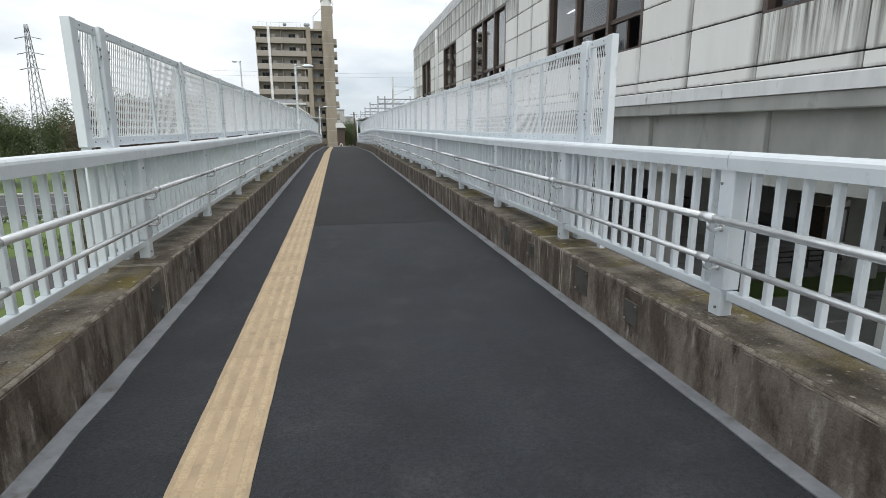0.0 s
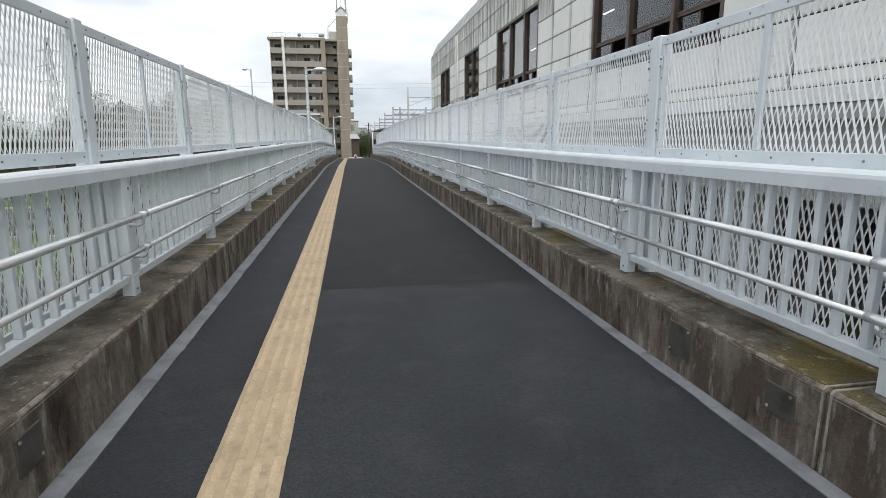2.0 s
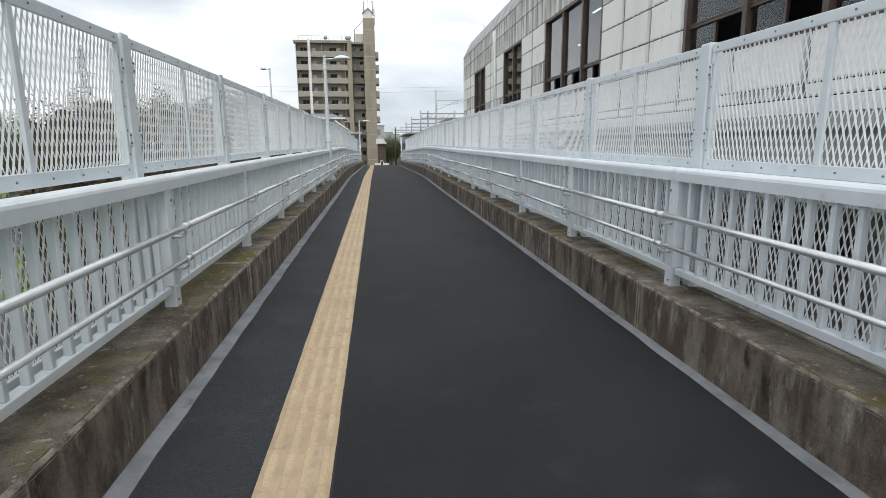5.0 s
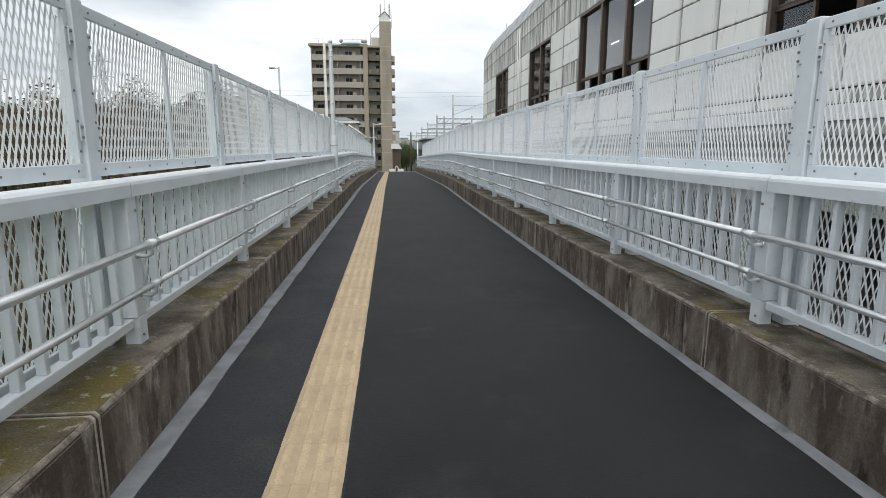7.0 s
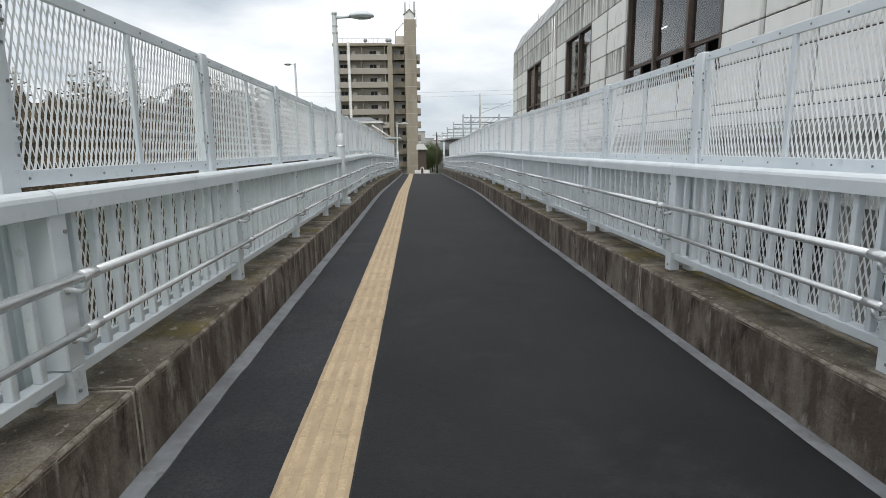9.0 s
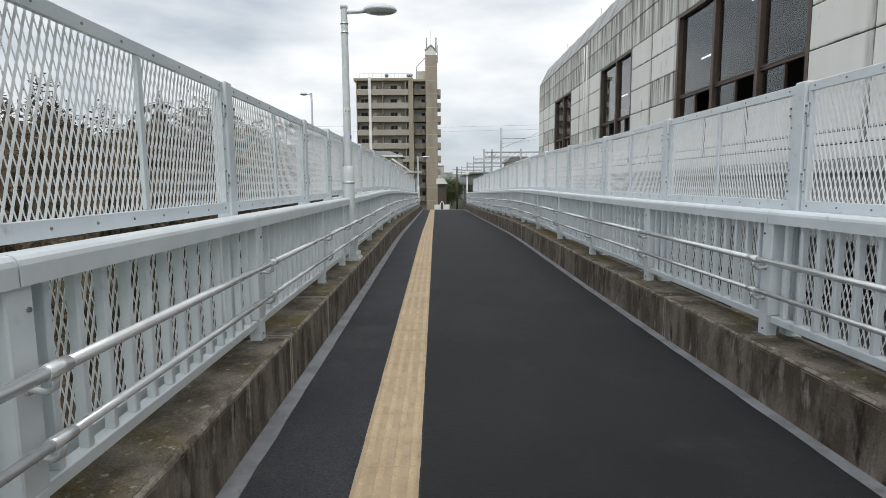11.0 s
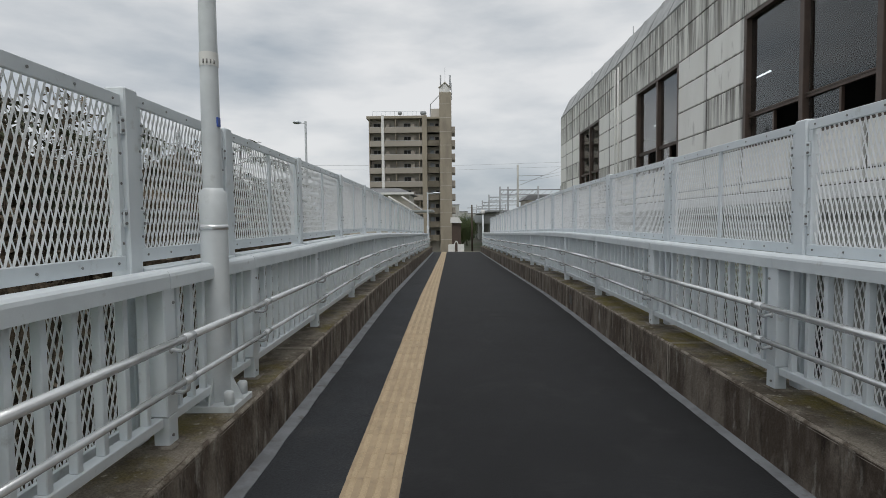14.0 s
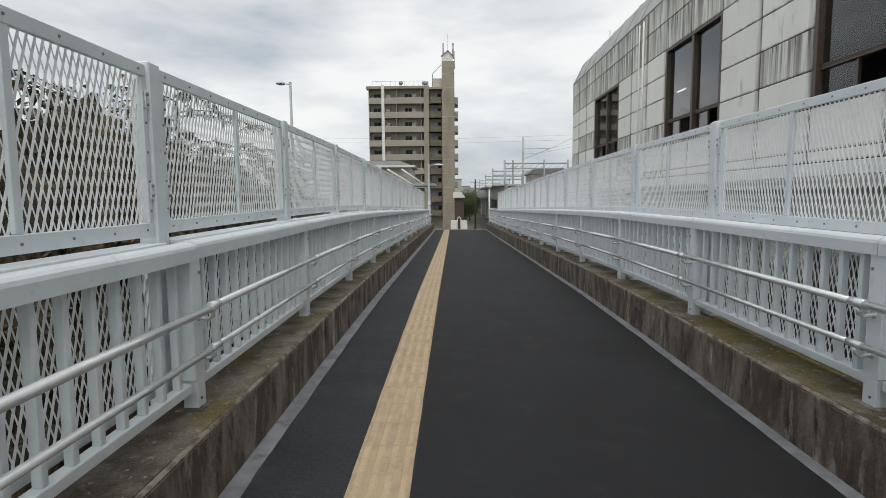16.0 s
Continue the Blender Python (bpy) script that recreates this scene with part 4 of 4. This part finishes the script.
# ---- railway: viaduct, gantries, masts ----
via = thing("railway_viaduct", "grey concrete railway viaduct with a low parapet", "viaduct", "", pose(0, 0, 0))
part("deck", made(box, 7.5, 20, 100, 330, 0.6, 1.9, bevel=0.1), RENDER_, via)
part("parapet", made(box, 7.3, 7.5, 100, 330, 0.9, 3.0, bevel=0.04), STEEL, via)
part("canopy", made(box, 5.6, 9.8, 104, 150, 2.7, 3.0, bevel=0.05), STEEL, via, "pale platform canopy")
for i in range(10):
    part("pier", made(box, 9, 18, 104 + i * 24, 106.5 + i * 24, G - 0.1, 0.6, bevel=0.2), RENDER_, via)
def gantry(y, x0, x1, top):
    g = thing("railway_gantry", "grey steel railway gantry over the tracks", "gantry", "railway gantries", pose(0, y, 0))
    for x in (x0, x1):
        part("mast", made(tube, [(x, 0, 0.0), (x, 0, top + 0.5)], 0.16, 6), STEEL, g)
    for z in (top - 1.0, top - 0.1):
        part("crossbeam", made(tube, [(x0, 0, z), (x1, 0, z)], 0.11, 6), STEEL, g)
    bm = bmesh.new()
    n = 8
    for i in range(n):
        a, b = x0 + (x1 - x0) * i / n, x0 + (x1 - x0) * (i + 1) / n
        tube(bm, [(a, 0, top - 1.0), (b, 0, top - 0.1)], 0.035, 4)
    part("bracing", bm, STEEL, g)
    return g
for y, x0, x1, top in ((120, 8.9, 15.8, 7.0), (120.5, 10.4, 20, 7.0), (150, 9.0, 19, 7.0), (185, 9.4, 20, 7.0), (230, 9.8, 21, 7.0), (285, 10, 22, 7.0)):
    gantry(y, x0, x1, top)
m = thing("catenary_mast", "tall grey concrete mast with a bracket arm and wires", "mast", "", pose(12.1, 120, 0))
part("pole", made(tube, [(0, 0, 0), (0, 0, 11.4)], [0.24, 0.17], 8), RENDER_, m)
bm = bmesh.new()
tube(bm, [(0, 0, 9.4), (4.5, 0, 9.4)], 0.05, 5)
tube(bm, [(0, 0, 7.6), (4.4, 0, 9.3)], 0.04, 5)
tube(bm, [(0, 0, 8.5), (3.2, 0, 8.7)], 0.03, 5)
part("arm", bm, STEEL, m)
w = thing("overhead_wires", "thin dark overhead wires sagging between masts", "wires")
for x0, z0, x1, z1 in ((16.2, 9.3, 24, 9.6), (15.4, 8.7, 23, 8.8), (16.5, 9.3, 22, 12.5)):
    part("wire", made(tube, [(x0, 120, z0), ((x0 + x1) / 2, 95, (z0 + z1) / 2 - 0.5), (x1, 70, z1)], 0.02, 4), BOLT, w)
for z in (17.0, 18.2):
    part("wire", made(tube, [(-60, 170, z - 1), (0, 170, z - 1.8), (40, 170, z - 1.0)], 0.03, 4), STEEL, w)

# ---- things past the end of the bridge ----
h = thing("small_house", "small house with a white roof below the apartment block", "house", "", pose(0.2, 112, 0))
part("wall", made(box, -0.1, 1.4, 0.2, 5, G - 0.1, 1.05), BRONZE, h, "brown weathered wall")
part("roof", made(sweep, [(-0.35, 1.05), (-0.3, 2.0), (1.0, 2.0), (1.65, 1.05)], [(-0.3, 0), (5.3, 0)]), WHITE, h)
h = thing("track_house", "dark roofed house beside the railway", "house", "", pose(13.5, 122, 0))
part("wall", made(box, 0.5, 7, 1, 9, G - 0.1, 5.2), SHADE, h)
part("roof", made(sweep, [(-0.3, 5.1), (1.0, 6.1), (7.5, 6.15), (8.0, 5.1)], [(0, 0), (10, 0)]), SLATE, h)
g = thing("garden_wall", "low white wall with arched gate at the street", "wall", "", pose(0, 106, 0))
part("panel", made(box, -0.5, 0.5, 0, 0.2, G - 0.1, -2.3, bevel=0.03), WHITE, g)
part("panel", made(box, 1.0, 2.0, 0, 0.2, G - 0.1, -2.3, bevel=0.03), WHITE, g)
part("arch", made(tube, [(0.5, 0.1, -4.5), (0.5, 0.1, -2.2), (0.62, 0.1, -1.9), (0.78, 0.1, -1.8), (0.92, 0.1, -1.9), (1.02, 0.1, -2.2), (1.02, 0.1, -4.5)], 0.07, 6), WHITE, g)
structure("steps", made(box, KL - 0.3, KR + 0.3, Y_END, Y_END + 0.5, deck(Y_END) - 1.0, deck(Y_END) - 0.28), RENDER_, "concrete landing at the end of the bridge")
structure("trim", made(box, KL + 0.02, KR - 0.02, Y_END - 0.14, Y_END + 0.01, deck(Y_END) - DROP - 0.02, deck(Y_END) - DROP + 0.02), MORTAR, "pale concrete end strip of the walkway")
for x, y, s, a in ((2.6, 150, 0.9, 40), (4.0, 160, 1.0, 140), (3.3, 175, 1.2, 240), (5.5, 190, 1.1, 300), (1.8, 165, 0.95, 90)):
    grow(green, x, y, s, a)
p = thing("utility_pole", "tall dark utility pole at the street", "pole", "", pose(3.7, 118, 0))
part("shaft", made(tube, [(0, 0, G - 0.1), (0, 0, 4.2)], [0.17, 0.12], 8), BARK, p)
part("crossarm", made(box, -0.8, 0.8, -0.06, 0.06, 3.6, 3.72), STEEL, p)
for x0, x1, y, z in ((-3, 6, 420, 13), (4, 14, 480, 9), (14, 30, 520, 8), (-60, -40, 380, 10), (-90, -70, 420, 14)):
    f = thing("far_building", "distant grey building in the haze", "building", "far town", pose(0, y, 0))
    part("wall", made(box, x0, x1, 0, 12, G - 0.1, z), RENDER_, f)
    part("roof", made(box, x0 - 0.3, x1 + 0.3, -0.3, 12.3, z, z + 0.5), SLATE, f)

u = thing("utility_pole", "tall concrete utility pole with crossarms beyond the lawn", "pole", "", pose(-36, 66, G))
part("shaft", made(tube, [(0, 0, -0.1), (0.15, 0, 13.8)], [0.2, 0.13], 10), RENDER_, u)
for z in (13.2, 12.3):
    part("crossarm", made(box, -0.9, 0.9, -0.06, 0.06, z, z + 0.1), STEEL, u)
part("transformer", made(tube, [(-0.45, 0, 10.6), (-0.45, 0, 10.7), (-0.45, 0, 11.5), (-0.45, 0, 11.6)], [0.2, 0.27, 0.27, 0.15], 12), STEEL, u)

# ---- transmission tower ----
def pylon(x, y, h):
    g = thing("transmission_tower", "distant steel lattice transmission tower", "tower", "", pose(x, y, G))
    bm = bmesh.new()
    def wid(z):
        return 2.4 * (1 - z / h) + 0.5 if z > h * 0.3 else 2.4 * 0.7 + 0.5 + 0.7 * (1 - z / (h * 0.3))
    lv = [h * i / 14 for i in range(15)]
    for a, b in zip(lv, lv[1:]):
        for sx, sy in ((1, 1), (1, -1), (-1, -1), (-1, 1)):
            tube(bm, [(sx * wid(a), sy * wid(a), a), (sx * wid(b), sy * wid(b), b)], 0.22, 4)
            nx, ny = (sx, -sy) if sx == sy else (-sx, sy)
            tube(bm, [(sx * wid(a), sy * wid(a), a), (nx * wid(b), ny * wid(b), b)], 0.12, 4)
    part("lattice", bm, STEEL, g)
    for z in (0.62, 0.75, 0.88):
        part("crossarm", made(tube, [(-5.5, 0, h * z), (0, 0, h * z + 1.2), (5.5, 0, h * z)], 0.25, 4), STEEL, g)
    return g
pylon(-139, 300, 53)

# ---- kerbs in blocks ----
def kerb(name, foot, s, joints):
    root = tagged(new(name), "weathered brown concrete kerb carrying the guard rail", kind="structure")
    for a, b in zip(joints, joints[1:]):
        st_ = steps(a + 0.007, b - 0.007, 0.8)
        q = part("kerb_block", made(sweep, [(foot, -0.3), (foot, HT - 0.018), (foot + s * 0.38, HT - 0.018), (foot + s * 0.38, -0.8), (foot + s * 0.33, -0.8), (foot + s * 0.12, -0.3)], st_), KERB, root)
        part("cap", made(sweep, [(foot + s * 0.022, HT - 0.02), (foot + s * 0.022, HT), (foot + s * 0.38, HT), (foot + s * 0.38, HT - 0.02)], st_), MOSS, q, "mossy top of the kerb")
        # chipped arris that wanders along the edge
        bm = bmesh.new()
        fine = steps(a + 0.007, b - 0.007, 0.07)
        sweep(bm, [(foot - s * 0.001, HT - 0.03), (foot + s * 0.003, HT - 0.008), (foot + s * 0.012, HT + 0.0005), (foot + s * 0.0215, HT + 0.001), (foot + s * 0.0215, HT - 0.03)], fine)
        for v in bm.verts:
            k = noise.noise(Vector((foot, v.co.y * 9.0, 0.0)))
            if v.co.z - deck(v.co.y) > HT - 0.012:
                v.co.z += 0.006 * k - 0.004
                v.co.x += s * 0.012 * max(0.0, k)
        part("worn_edge", bm, CHIPPED, q)
    for c in joints[1:-1]:
        for side in (-1, 1):
            # raised pale lips of sealant on both sides of the joint
            ys = [c + side * (0.019 + 0.006 * noise.noise(Vector((c, side, 0.4)))) + k for k in (-0.005, 0.005)]
            st_ = [(y, deck(y)) for y in ys]
            out, back = foot - s * 0.004, foot + s * 0.37
            part("mortar", made(sweep, [(out, -0.11), (out, HT - 0.012), (out + s * 0.016, HT + 0.0045), (back, HT + 0.0045), (back, HT - 0.01), (foot + s * 0.01, HT - 0.03), (foot + s * 0.01, -0.11)], st_), MORTAR, root)
        st_ = [(c - 0.0068, deck(c)), (c + 0.0068, deck(c))]
        part("joint_filler", made(sweep, [(foot + s * 0.004, -0.11), (foot + s * 0.004, HT - 0.012), (foot + s * 0.014, HT - 0.004), (foot + s * 0.378, HT - 0.004), (foot + s * 0.378, -0.11)], st_), KERB, root)
    return root
kr = kerb("kerb_right", KR, 1, [Y_START, 0.2, 4.52, 5.05, 9.35, 11.57, 13.82, 18.1, 21.35, 25.7, 30.0, 34.2, 38.5, 42.8, 47.1, 51.4, Y_END])
kl = kerb("kerb_left", KL, -1, [Y_START, 0.1, 4.65, 8.9, 12.75, 15.85, 20.15, 21.5, 25.6, 29.0, 33.1, 37.4, 41.7, 46, 50.3, 54, Y_END])
def plate(y, x, s, w, z0, z1, parent):
    q = part("cover_plate", made(box, x - s * 0.008, x + s * 0.004, y, y + w, z0, z1, bevel=0.002), PLATE, parent, "dull metal junction cover plate")
    for yy, zz in ((y + 0.02, z1 - 0.02), (y + w - 0.02, z0 + 0.02)):
        part("screw", made(tube, [(x - s * 0.008, yy, zz), (x - s * 0.013, yy, zz)], 0.008, 6), MORTAR, q)
for y, w, z0, z1 in ((4.0, 0.22, -0.02, 0.18), (3.28, 0.16, 0.0, 0.15), (5.2, 0.17, 0.0, 0.14), (5.97, 0.21, -0.03, 0.165), (29.6, 0.17, 0.0, 0.14)):
    plate(y, KR, 1, w, z0, z1, kr)
for y, w, z0, z1 in ((4.3, 0.2, -0.06, 0.16), (5.35, 0.17, 0.0, 0.16)):
    plate(y, KL, -1, w, z0, z1, kl)

# ---- tactile tiles ----
strip = tagged(new("tactile_paving"), "ochre yellow tactile guiding strip with raised bars", kind="structure")
TW = 0.164                   # half width of a tile
bm = bmesh.new()
box(bm, -TW, TW, 0.0006, 2 * TW - 0.0006, 0.0, 0.005)
for k in range(4):
    x = TW * (-0.75 + 0.5 * k)
    v = [bm.verts.new(q) for q in ((x - 0.022, 0.003, 0.005), (x + 0.022, 0.003, 0.005), (x + 0.022, 2 * TW - 0.003, 0.005), (x - 0.022, 2 * TW - 0.003, 0.005),
                                   (x - 0.013, 0.008, 0.0105), (x + 0.013, 0.008, 0.0105), (x + 0.013, 2 * TW - 0.008, 0.0105), (x - 0.013, 2 * TW - 0.008, 0.0105))]
    for f in ((0, 1, 5, 4), (1, 2, 6, 5), (2, 3, 7, 6), (3, 0, 4, 7), (4, 5, 6, 7)):
        bm.faces.new([v[i] for i in f])
# faces below the bars take the darker tone that paints in their shade
for f in bm.faces:
    f.material_index = 1 if f.calc_center_median().z < 0.0052 else 0
tile = mesh_of(bm, "tile", TACTILE, GROOVE)
yy = Y_START + 0.1
while yy < Y_END - 0.5:
    q = new("tile", tile)
    q.parent = strip
    q.matrix_basis = pose(-0.497 + 0.0012 * math.sin(yy * 7), yy, deck(yy) - DROP + 0.001, slope(yy, yy + 0.3))
    yy += 2 * TW

# ---- true size: the bays of the guard rail are two metres long ----
for ob in list(scene.objects):
    if ob.parent is None and ob.type in ("MESH", "EMPTY"):
        ob.matrix_basis = Matrix.Scale(SIZE, 4) @ ob.matrix_basis
